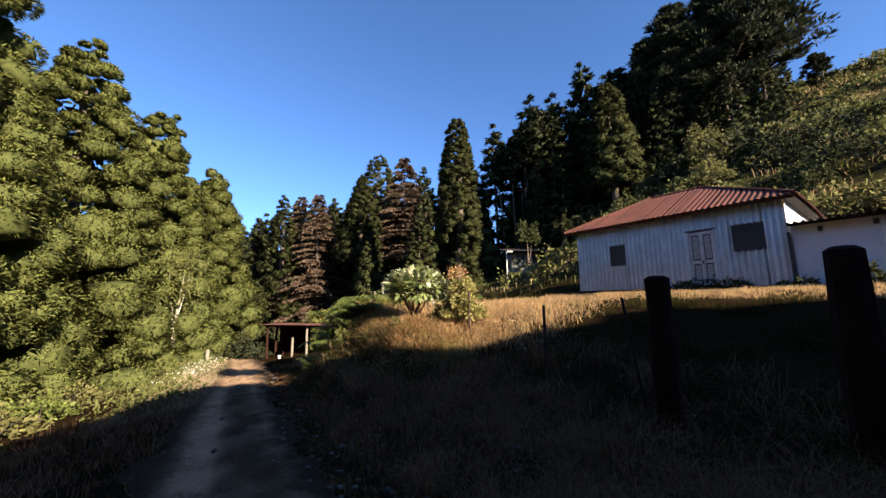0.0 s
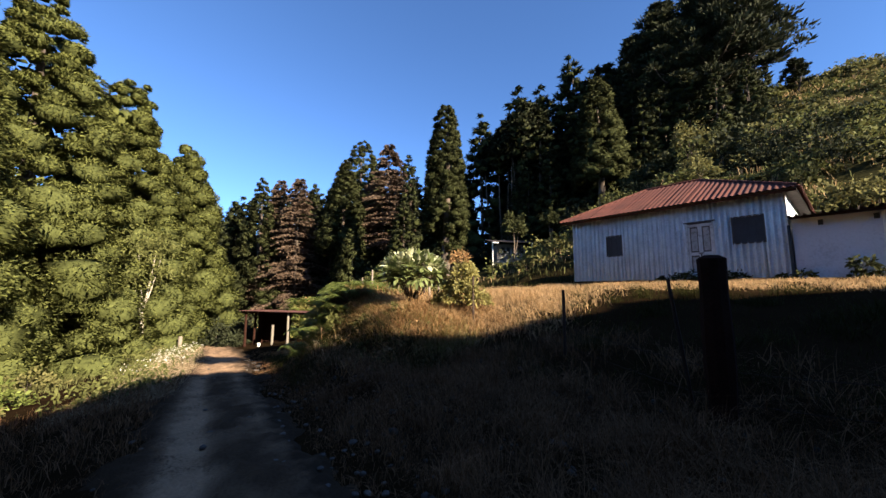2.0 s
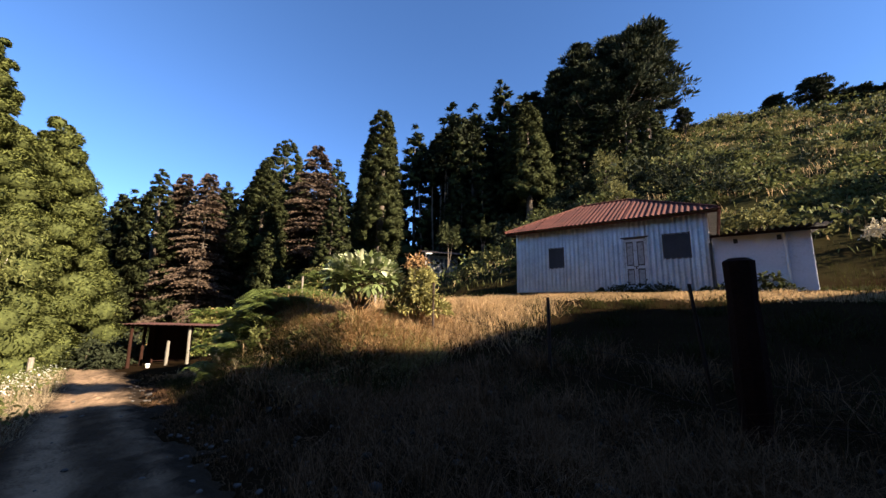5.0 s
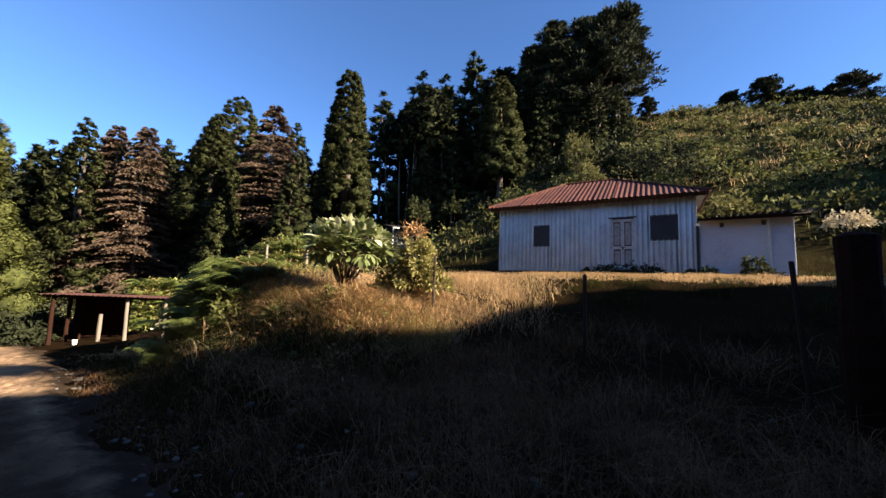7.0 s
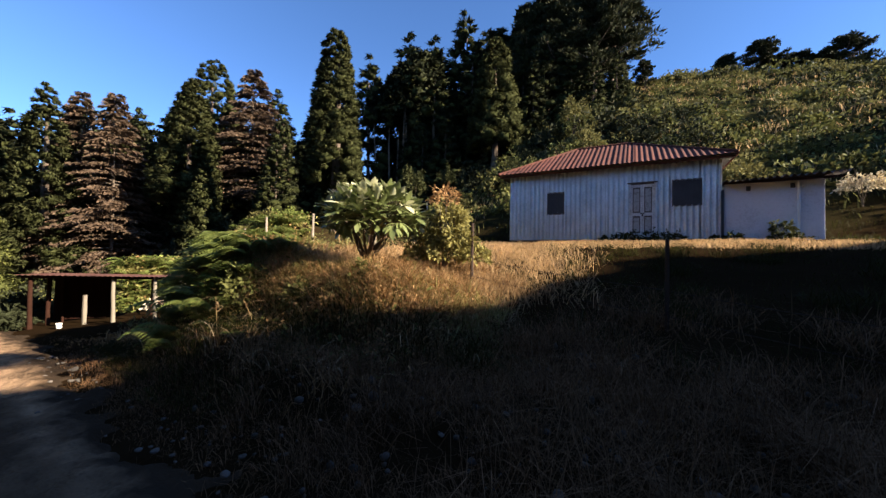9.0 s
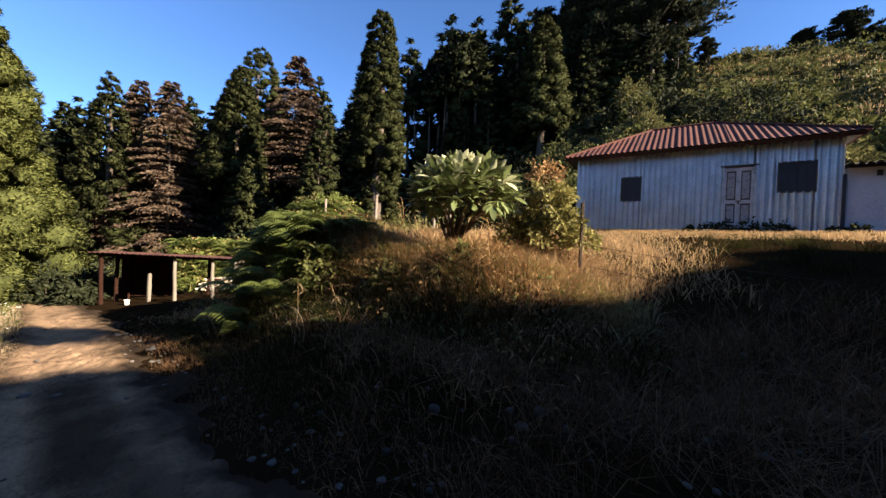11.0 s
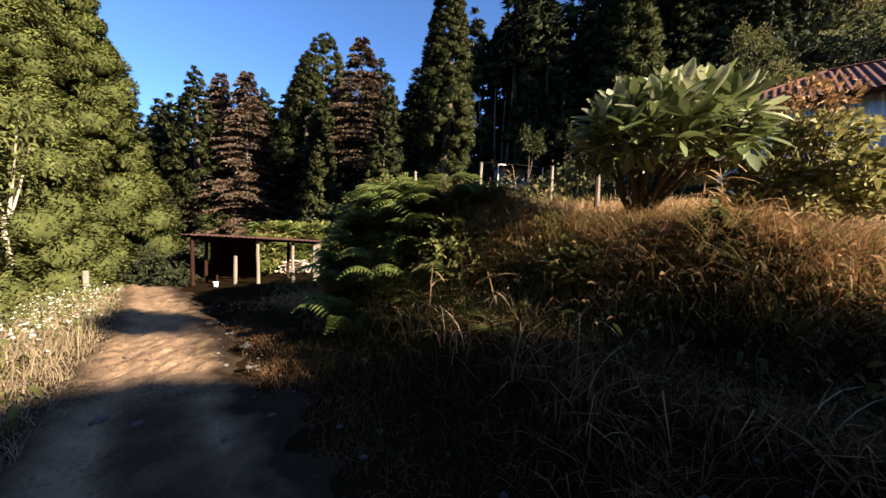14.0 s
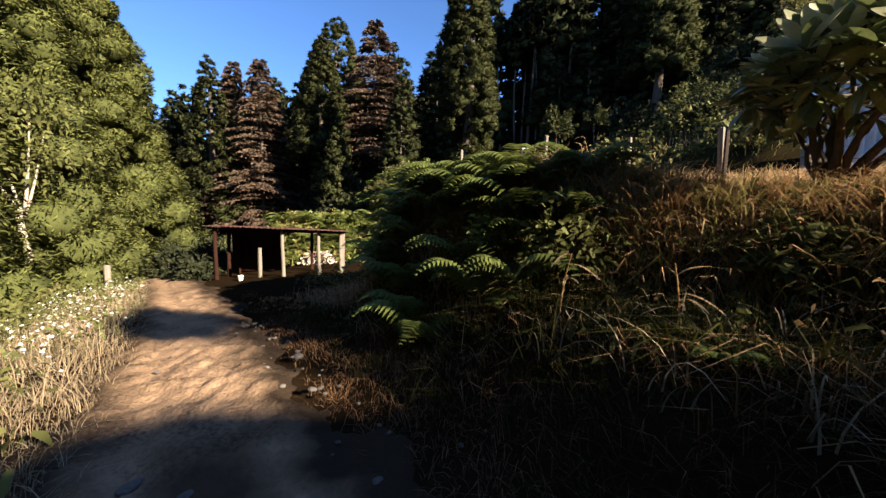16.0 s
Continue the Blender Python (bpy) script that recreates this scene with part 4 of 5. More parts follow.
slope((EX0, EY0, EZ), (EX1, EY0, EZ), (R0, RYc, RZc), (R1, RYc, RZc))
slope((EX1, EY0, EZ), (EX1, EY1, EZ), (R1, RYc, RZc), (R1, RYc, RZc))
slope((EX1, EY1, EZ), (EX0, EY1, EZ), (R1, RYc, RZc), (R0, RYc, RZc))
slope((EX0, EY1, EZ), (EX0, EY0, EZ), (R0, RYc, RZc), (R0, RYc, RZc))
for P, Q in (((R0, RYc, RZc), (R1, RYc, RZc)), ((EX0, EY0, EZ), (R0, RYc, RZc)), ((EX1, EY0, EZ), (R1, RYc, RZc)), ((EX0, EY1, EZ), (R0, RYc, RZc)), ((EX1, EY1, EZ), (R1, RYc, RZc))):
    v, f = tube(np.array([P, (np.array(P) + Q) / 2, Q]) + [0, 0, 0.015], [0.06, 0.06, 0.06], 6)
    part("ridge_cap", mesh_of("ridge_cap", v, f, M["rusttin"], True), None, roof)
part("fascia", box_bm(EX1 - EX0 - 0.1, 0.03, 0.13, (EX0 + EX1) / 2, EY0 + 0.07, EZ - 0.09, 0.004), M["rustdark"], house, "dark rusty fascia board")

# ---------------------------------------------------------------- the white annex
annex = thing("annex", pose(0, 0, 0), "whitewashed masonry lean-to with a flat dark tin roof beside the house", "outbuilding")
bm = box_bm(2.62, 4.0, 2.3, 0.24, 18.03, 1.81, 0.02)
bmesh.ops.subdivide_edges(bm, edges=bm.edges[:], cuts=6, use_grid_fill=True)
for v in bm.verts:
    v.co += Vector((0, 1, 0)) * 0.012 * noise.noise(v.co * 1.5) if v.co.y < 16.2 else Vector()
part("wall", bm, M["white"], annex, "whitewashed wall stained near the ground")
for x, w, h, z in ((-0.4, 0.12, 0.17, 2.76), (0.76, 0.12, 0.17, 2.79)):
    part("vent", box_bm(w, 0.05, h, x, 16.02, z, 0.005), M["shutter"], annex, "small dark square vent")
v, f = tube([(0.9, 15.98, 0.8), (0.9, 15.98, 1.8), (0.9, 15.98, 2.9)], [0.045] * 3, 8)
part("pipe", mesh_of("pipe", v, f, M["trimwhite"], True), None, annex, "whitewashed upright pipe")
v, f = tube([(0.98, 15.94, 2.71), (0.98, 15.9, 2.72), (0.98, 15.86, 2.71)], [0.035, 0.05, 0.02], 8)
part("lamp", mesh_of("lamp", v, f, M["trimwhite"], True), None, annex, "small white wall lamp")
for i in range(4):
    a, b = -1.14 + i * 0.79, -1.14 + (i + 1) * 0.79
    corrugated("roof_sheet", (a, 15.6, 2.99 + i * 0.028), (b + 0.02, 15.6, 3.018 + i * 0.028), (a, 20.2, 3.35), (b + 0.02, 20.2, 3.37), (0, -0.08, 1), M["darktin"], annex, "dark tin roof sheet")
part("beam", box_bm(3.0, 0.07, 0.08, 0.38, 15.72, 2.95, 0.006), M["blackwood"], annex)

# ---------------------------------------------------------------- the open shed by the track
shed = thing("shed", pose(0, 0, 0), "open pole shed with a low dark tin roof beside the track", "shed")
U = unit(np.array([0.54, 0.84]))
Wd = np.array([-U[1], U[0]])
P1 = np.array([-26.15, 7.6])


def shed_at(u, w):
    return P1 + U * u + Wd * w


def shed_roof_z(u, w):
    return -1.06 - 0.03 * u - 0.03 * w


# blackwood poles: shade of the left bay and rear put into their colour
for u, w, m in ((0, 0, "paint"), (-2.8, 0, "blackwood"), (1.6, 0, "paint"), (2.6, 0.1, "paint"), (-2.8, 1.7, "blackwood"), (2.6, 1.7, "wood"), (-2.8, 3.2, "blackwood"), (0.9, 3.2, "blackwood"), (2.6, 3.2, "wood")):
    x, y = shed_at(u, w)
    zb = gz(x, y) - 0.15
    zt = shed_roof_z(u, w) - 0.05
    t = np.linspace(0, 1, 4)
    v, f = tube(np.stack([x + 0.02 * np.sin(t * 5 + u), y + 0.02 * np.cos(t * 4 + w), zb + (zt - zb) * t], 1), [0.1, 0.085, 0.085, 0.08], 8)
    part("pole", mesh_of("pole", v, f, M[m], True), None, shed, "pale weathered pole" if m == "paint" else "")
for i in range(7):
    u0, u1 = -3.2 + i * 0.86, -3.2 + (i + 1) * 0.86 + 0.03
    A, B, C, D = shed_at(u0, -0.5), shed_at(u1, -0.5), shed_at(u0, 3.6), shed_at(u1, 3.6)
    corrugated("roof_sheet", (*A, shed_roof_z(u0, -0.5)), (*B, shed_roof_z(u1, -0.5)), (*C, shed_roof_z(u0, 3.6)), (*D, shed_roof_z(u1, 3.6)), (0, 0, 1), M["rustdark"], shed, amp=0.018, lap=0.004 * (i % 2))
for w in (0.0, 1.7, 3.2):
    A, B = shed_at(-3.1, w), shed_at(2.75, w)
    v, f = tube([(*A, shed_roof_z(-3.1, w) - 0.09), (*((A + B) / 2), shed_roof_z(-0.2, w) - 0.09), (*B, shed_roof_z(2.75, w) - 0.09)], [0.06] * 3, 6)
    part("beam", mesh_of("beam", v, f, M["blackwood"], True), None, shed)
# near-black boards added at the back, standing for the shade inside
turn = math.degrees(math.atan2(U[1], U[0]))
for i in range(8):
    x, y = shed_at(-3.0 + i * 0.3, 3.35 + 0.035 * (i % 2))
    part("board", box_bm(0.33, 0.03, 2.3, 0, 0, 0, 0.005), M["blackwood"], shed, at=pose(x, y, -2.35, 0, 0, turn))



def post(name, x, y, h, r, material, label, lean=(0, 0), category="post", group="", sides=8, sink=0.3, z=None):
    o = thing(name, pose(x, y, gz(x, y) if z is None else z), label, category, group)
    t = np.linspace(0, 1, 6)
    line = np.stack([lean[0] * t, lean[1] * t, -sink + (h + sink) * t], 1)
    rr = r * (1 + 0.07 * np.sin(t * 9 + x * 3))
    rr = np.append(rr, rr[-1] * 0.6)
    line = np.append(line, [line[-1] + [0, 0, r * 0.25]], 0)
    v, f = tube(line, rr, sides)
    bm = bmesh.new()
    vs = [bm.verts.new(c) for c in v]
    for q in f:
        bm.faces.new([vs[i] for i in q])
    bm.faces.new([vs[i] for i in range(len(v) - sides, len(v))])
    bmesh.ops.recalc_face_normals(bm, faces=bm.faces[:])
    part("shaft", bm, M[material], o)
    return o


x, y = shed_at(-0.9, -0.35)
post("stub_post", x, y, 1.35, 0.085, "paint", "short weathered post standing before the shed")
x, y = shed_at(-1.55, -0.9)
o = thing("bucket", pose(x, y, gz(x, y)), "small white plastic bucket on the ground before the shed", "bucket")
v, f = tube([(0, 0, 0), (0, 0, 0.12), (0, 0, 0.24), (0, 0, 0.25)], [0.08, 0.1, 0.115, 0.12], 12)
part("body", mesh_of("body", v, f, M["trimwhite"], True), None, o)
v, f = tube([(-0.115, 0, 0.22), (-0.08, 0.08, 0.15), (0.08, 0.08, 0.15), (0.115, 0, 0.22)], [0.008] * 4, 5)
part("handle", mesh_of("handle", v, f, M["iron"], True), None, o)

# firewood under the far side of the shed
bx, by = shed_at(0.75, 7.6)
ang = math.degrees(math.atan2(U[1], U[0]))
heap = thing("woodpile", pose(bx, by, gz(bx, by), 0, 0, ang), "heap of pale split firewood under the shed", "woodpile")
log_me = []
for k in range(3):
    v, f = tube([(-0.45, 0, 0), (0, 0.02 * k, 0.01), (0.45, 0, 0)], [0.07, 0.075, 0.06], 6)
    log_me.append(mesh_of("log", v, f, M["logend"]))
for i in range(70):
    lx, lv = rng.uniform(-1.0, 1.0), rng.integers(0, 7)
    part("log", log_me[i % 3], None, heap, at=pose(lx * (1 - 0.1 * lv), rng.uniform(-0.35, 0.35), 0.07 + lv * 0.12, rng.uniform(-8, 8), rng.uniform(-14, 14), rng.uniform(-60, 60)))


def wheel(parent, x):
    a = np.linspace(0, 2 * np.pi, 25)
    v, f = tube(np.stack([x + 0.28 * np.cos(a), 0 * a, 0.3 + 0.28 * np.sin(a)], 1), [0.045] * 25, 7)
    w = part("wheel", mesh_of("wheel", v, f, M["blackwood"], True), None, parent)
    v, f = tube(np.stack([x + 0.23 * np.cos(a), 0 * a, 0.3 + 0.23 * np.sin(a)], 1), [0.014] * 25, 5)
    part("rim", mesh_of("rim", v, f, M["trimwhite"], True), None, w)
    sp = [tube([(x, 0, 0.3), (x + 0.12 * np.cos(b), 0, 0.3 + 0.12 * np.sin(b)), (x + 0.23 * np.cos(b), 0, 0.3 + 0.23 * np.sin(b))], [0.006] * 3, 4) for b in np.linspace(0, 2 * np.pi, 13)[:-1]]
    v, f = join(sp)
    part("spokes", mesh_of("spokes", v, f, M["trimwhite"]), None, w)


mx, my = shed_at(1.05, 6.8)
moto = thing("motorcycle", pose(mx, my, gz(mx, my), 0, 0, ang + 8), "light motorcycle parked under the shed", "motorcycle")
wheel(moto, -0.62)
wheel(moto, 0.62)
for name, pts, rad, m in (("frame", [(-0.62, 0, 0.3), (-0.2, 0, 0.42), (0.2, 0, 0.75), (0.42, 0, 0.85)], [0.03] * 4, "iron"), ("fork", [(0.62, 0, 0.3), (0.52, 0, 0.62), (0.42, 0, 0.95)], [0.03] * 3, "paint"),
                          ("tank", [(-0.02, 0, 0.76), (0.15, 0, 0.8), (0.36, 0, 0.82)], [0.09, 0.14, 0.08], "paint"), ("seat", [(-0.62, 0, 0.8), (-0.35, 0, 0.76), (-0.02, 0, 0.76)], [0.06, 0.09, 0.07], "blackwood"),
                          ("engine", [(-0.1, 0, 0.36), (0.05, 0, 0.42), (0.2, 0, 0.46)], [0.1, 0.15, 0.1], "iron"), ("handlebar", [(0.38, -0.3, 1.02), (0.42, 0, 0.97), (0.38, 0.3, 1.02)], [0.016] * 3, "iron"),
                          ("headlight", [(0.46, 0, 0.86), (0.54, 0, 0.87), (0.57, 0, 0.87)], [0.05, 0.09, 0.08], "paint"), ("exhaust", [(0.1, 0.12, 0.3), (-0.3, 0.14, 0.3), (-0.75, 0.14, 0.38)], [0.03, 0.04, 0.05], "paint")):
    v, f = tube(pts, rad, 8)
    part(name, mesh_of(name, v, f, M[m], True), None, moto)

# ---------------------------------------------------------------- the far hut
hut = thing("hut", pose(-28.6, 33.2, 3.6, 0, 0, 52), "small far hut with pale wall, dark tin roof and porch post", "hut")
part("wall", box_bm(3.6, 2.6, 2.6, 1.6, 1.4, 1.6), M["hutwall"], hut)
for x in (0.5, 1.2, 1.9, 2.6):
    part("window", box_bm(0.4, 0.08, 1.0, x, 0.09, 2.0, 0.01), M["shutter"], hut, "dark window")
corrugated("roof", (-1.2, -1.3, 3.05), (4.2, -1.3, 2.95), (-1.2, 3.2, 3.9), (4.2, 3.2, 3.9), (0, -0.2, 1), M["darktin"], hut, amp=0.02)
for x in (-1.0, 3.9):
    v, f = tube([(x, -1.1, -0.6), (x, -1.1, 1.2), (x, -1.1, 3.0)], [0.07] * 3, 8)
    part("post", mesh_of("post", v, f, M["trimwhite"], True), None, hut, "white porch post")
part("beam", box_bm(0.9, 0.1, 0.14, -0.7, -1.2, 2.94, 0.01), M["trimwhite"], hut)

# ---------------------------------------------------------------- fence
post("gate_post", -0.95, 4.82, 1.83, 0.155, "blackwood", "thick dark weathered wooden gate post", (0.0, 0.0), "post", "gate posts", 10, z=-1.0)
post("gate_post", 0.75, 5.0, 2.03, 0.165, "blackwood", "thick dark weathered wooden gate post", (0.02, 0.0), "post", "gate posts", 10, z=-1.0)
FL = "thin rusty iron fence stake in the grass"
stakes = [(-6.78, 6.52, 0.84, 0.03, (0.0, 0.0)), (-3.55, 5.75, 0.45, 0.03, (0, 0)), (-1.27, 4.98, 0.58, 0.024, (-0.16, -0.2)), (1.1, 5.75, 0.6, 0.03, (0, 0)), (-10.05, 7.3, 0.95, 0.03, (0, 0))]
for x, y, top, r_, ln in stakes:
    post("fence_stake", x, y, top - gz(x, y), r_, "iron", FL, ln, "post", "fence stakes", 6)
SL = "pale weathered wooden stake among the dry grass"
for x, y, top in ((-16.0, 8.5, 1.52), (-13.4, 8.35, 1.52), (-10.1, 7.6, 1.05), (-18.4, 9.2, 1.2), (-12.0, 9.6, 1.5)):
    post("wooden_stake", x, y, top - gz(x, y), 0.045, "wood", SL, (rng.uniform(-0.05, 0.05), 0), "post", "wooden stakes", 7)
for za in (0.2, 0.55):
    pts = [(1.1, 5.75), (0.75, 5.0), (-0.95, 4.82), (-3.55, 5.75), (-6.78, 6.52), (-10.05, 7.3)]
    line = []
    for (xa, ya), (xb, yb) in zip(pts[:-1], pts[1:]):
        for t in np.linspace(0, 1, 6)[:-1]:
            zz = (gz(xa, ya) * (1 - t) + gz(xb, yb) * t) + za - 0.12 * t * (1 - t)
            line.append((xa + (xb - xa) * t, ya + (yb - ya) * t, zz))
    v, f = tube(line, [0.004] * len(line), 4)
    tagged(new("fence_wire", mesh_of("fence_wire", v, f, M["iron"])), "thin rusty wire strung between the fence stakes", "wire", "fence wires")
post("stub_post", -29.2, 1.75, 1.0, 0.11, "wood", "short pale weathered post at the track's bend", (0.03, 0))


# ---------------------------------------------------------------- grass, joined by kind
def scatter(n, x0, x1, y0, y1, tufts, spread, keep=None, along=False):
    """Feet of blades in loose tufts; along: y counts from the track's middle."""
    cx, cy = rng.uniform(x0, x1, tufts), rng.uniform(y0, y1, tufts)
    k = rng.integers(0, tufts, n)
    x, y = cx[k] + rng.normal(0, spread, n), cy[k] + rng.normal(0, spread, n)
    if along:
        y = y + road_y(x)
    if keep is not None:
        m = keep(x, y)
        x, y = x[m], y[m]
    return np.stack([x, y, ground_z(x, y) - 0.02], 1)


def meadow(name, pieces, material, label):
    v, f = join(pieces)
    tagged(new(name, mesh_of(name, v, f, M[material])), label, "grass", kind="stuff")


def off_road(x, y):
    return np.abs(y - road_y(x)) > 1.0 + 0.15 * np.sin(x * 2.1)


def off_house(x, y):
    return ~((x > -9.1) & (x < 1.7) & (y > 15.85))


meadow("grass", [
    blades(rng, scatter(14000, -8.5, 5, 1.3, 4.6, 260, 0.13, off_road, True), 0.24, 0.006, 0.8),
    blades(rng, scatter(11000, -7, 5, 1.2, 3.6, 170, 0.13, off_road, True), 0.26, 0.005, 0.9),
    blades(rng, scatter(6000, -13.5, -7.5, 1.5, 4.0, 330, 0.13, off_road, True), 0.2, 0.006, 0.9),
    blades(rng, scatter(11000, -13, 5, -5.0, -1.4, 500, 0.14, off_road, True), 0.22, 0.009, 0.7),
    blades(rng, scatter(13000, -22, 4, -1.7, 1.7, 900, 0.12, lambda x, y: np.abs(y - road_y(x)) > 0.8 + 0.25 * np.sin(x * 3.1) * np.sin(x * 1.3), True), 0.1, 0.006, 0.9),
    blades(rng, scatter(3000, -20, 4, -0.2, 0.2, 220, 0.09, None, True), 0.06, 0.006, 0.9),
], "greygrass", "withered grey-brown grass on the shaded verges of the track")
meadow("grass", [
    blades(rng, scatter(12500, -7.5, 8, 4.6, 14, 2600, 0.16, off_house), 0.12, 0.008, 0.6),
    blades(rng, scatter(6500, -6.5, 6, 4.6, 12.5, 90, 0.16, off_house), 0.3, 0.009, 1.0),
    blades(rng, scatter(6000, 1.7, 12, 13.5, 24, 500, 0.25, off_house), 0.22, 0.014, 0.5),
    blades(rng, scatter(5000, -22, -9.5, 12, 24, 500, 0.3, off_house), 0.3, 0.018, 0.5),
    blades(rng, scatter(3500, -17, -7, 2.0, 4.2, 260, 0.18, None, True), 0.3, 0.01, 0.9),
], "greengrass", "short green grass on the lawn below the house")
meadow("grass", [
    blades(rng, scatter(18000, -9.6, 8, 12.6, 15.0, 1300, 0.16, off_house), 0.14, 0.012, 0.9),
    blades(rng, scatter(16000, -10.5, -4.6, 6.6, 12.8, 460, 0.2, lambda x, y: x < -4.8 - 0.35 * (y - 7) + rng.normal(0, 0.7, len(x))), 0.26, 0.013, 1.0),
    blades(rng, scatter(9000, -11.5, -6.0, 4.3, 7.6, 400, 0.16), 0.24, 0.012, 1.0),
    blades(rng, scatter(16000, -19, -7.0, 4.9, 10, 800, 0.2), 0.36, 0.011, 0.9),
    blades(rng, scatter(3200, -17, -6.6, 3.0, 5.0, 190, 0.16, None, True), 0.38, 0.009, 0.95),
    blades(rng, scatter(9000, -24, 30, 24, 66, 900, 0.5), 0.55, 0.05, 0.5),
], "drygrass", "long dry golden grass in tufts")
meadow("grass", [
    blades(rng, scatter(9000, -20, 32, 22, 68, 900, 0.6), 0.5, 0.06, 0.5),
    blades(rng, scatter(6000, -40, -20, -9, -1.5, 420, 0.3, off_road, True), 0.4, 0.02, 0.6),
], "hillgrass", "rough yellow-green grass on the slopes")


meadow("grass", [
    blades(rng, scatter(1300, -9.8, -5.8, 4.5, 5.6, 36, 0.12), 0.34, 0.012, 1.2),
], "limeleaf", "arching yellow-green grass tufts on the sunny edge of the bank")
meadow("dried_stalks", [
    blades(rng, scatter(2800, -11.5, -6.2, 4.4, 6.0, 110, 0.13), 0.3, 0.014, 1.15),
    blades(rng, scatter(2600, -14, -6.5, 1.8, 4.4, 170, 0.14, off_road, True), 0.26, 0.011, 1.15),
    blades(rng, scatter(1500, -17, -11.5, 5.2, 8.0, 50, 0.13), 0.6, 0.022, 1.1),
], "rustleaf", "rusty arching strap leaves of dried stalks on the bank")
# darker green on this strip carries part of the bank's shade in its colour
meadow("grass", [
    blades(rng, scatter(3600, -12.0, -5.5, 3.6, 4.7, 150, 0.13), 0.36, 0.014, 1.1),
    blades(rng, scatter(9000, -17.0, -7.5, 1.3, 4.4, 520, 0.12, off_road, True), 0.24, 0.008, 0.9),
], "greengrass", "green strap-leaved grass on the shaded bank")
meadow("grass", [
    blades(rng, scatter(6000, -17, 3, 0.75, 1.5, 420, 0.13, None, True), 0.11, 0.006, 0.9),
], "greygrass", "short withered grass creeping over the edge of the track")
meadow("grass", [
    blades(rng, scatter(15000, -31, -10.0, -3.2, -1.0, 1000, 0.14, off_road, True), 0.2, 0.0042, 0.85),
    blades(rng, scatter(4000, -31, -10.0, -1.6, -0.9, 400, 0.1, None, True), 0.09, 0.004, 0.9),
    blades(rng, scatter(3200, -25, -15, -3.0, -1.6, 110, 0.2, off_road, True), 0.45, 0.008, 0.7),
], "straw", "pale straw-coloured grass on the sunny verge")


meadow("dried_stalks", [
    straps(rng, scatter(380, -14.5, -6.0, 1.9, 4.3, 130, 0.1, off_road, True), 0.5, 0.013),
    straps(rng, scatter(600, -12.5, -5.5, 4.2, 5.8, 90, 0.12), 0.45, 0.012),
], "straw", "long pale arching dead straps scattered over the shaded bank")
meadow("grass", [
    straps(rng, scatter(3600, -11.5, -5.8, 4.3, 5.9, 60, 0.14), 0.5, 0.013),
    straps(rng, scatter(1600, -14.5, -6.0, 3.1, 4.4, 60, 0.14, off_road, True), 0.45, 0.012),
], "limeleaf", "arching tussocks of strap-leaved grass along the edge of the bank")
meadow("dried_stalks", [
    straps(rng, scatter(5200, -13.0, -6.2, 4.5, 6.2, 95, 0.13), 0.55, 0.016),
    straps(rng, scatter(3000, -16.5, -10.0, 5.6, 8.2, 80, 0.15), 0.5, 0.016),
    straps(rng, scatter(2200, -13.5, -6.5, 3.1, 4.4, 100, 0.13, off_road, True), 0.45, 0.014),
], "rustleaf", "tussocks of rusty dried strap leaves arching over the bank")
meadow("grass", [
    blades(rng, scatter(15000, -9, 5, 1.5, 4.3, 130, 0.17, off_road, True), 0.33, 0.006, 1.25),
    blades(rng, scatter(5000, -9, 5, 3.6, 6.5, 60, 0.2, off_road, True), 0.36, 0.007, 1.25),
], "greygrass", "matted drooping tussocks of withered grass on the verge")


# leaf litter and rusty bracken on the bank
def thicket(n, x0, x1, y0, y1, h, leaf, clumps, material, name, label, along=False, w=0.5):
    cx, cy = rng.uniform(x0, x1, clumps), rng.uniform(y0, y1, clumps)
    k = rng.integers(0, clumps, n)
    hh = rng.uniform(0.4, 1.15, clumps)[k] * h
    x, y = cx[k] + rng.normal(0, 0.28, n), cy[k] + rng.normal(0, 0.28, n)
    if along:
        y = y + road_y(x)
    z = ground_z(x, y) + hh * rng.uniform(0.02, 1, n)
    d = rng.normal(0, 1, (n, 3)) + np.array([[0.2, -0.2, 0.35]])
    v, f = sprays(rng, np.stack([x, y, z], 1), d, leaf, leaf * w, 0.35)
    tagged(new(name, mesh_of(name, v, f, M[material])), label, "undergrowth", kind="stuff")


thicket(3600, -19.5, -6.8, 4.4, 8.2, 0.24, 0.11, 150, "rustleaf", "bracken", "rusty dried bracken leaves on the bank", w=0.4)
thicket(5000, -14.5, -6.2, 2.7, 4.8, 0.4, 0.06, 330, "rustleaf", "bracken", "brown withered leaves covering the face of the bank", True, 0.42)
thicket(1800, -16.5, -6.5, 2.4, 4.0, 0.3, 0.13, 110, "shrub", "undergrowth", "dark weeds on the shaded foot of the bank", True, 0.35)
thicket(2200, -22, -11, 6.5, 10.5, 0.7, 0.15, 70, "hillgold", "undergrowth", "yellowing weeds on top of the bank", w=0.4)
thicket(3200, -30, -12, -3.8, -1.7, 0.55, 0.14, 90, "shrub", "undergrowth", "green weeds along the track", True, 0.45)


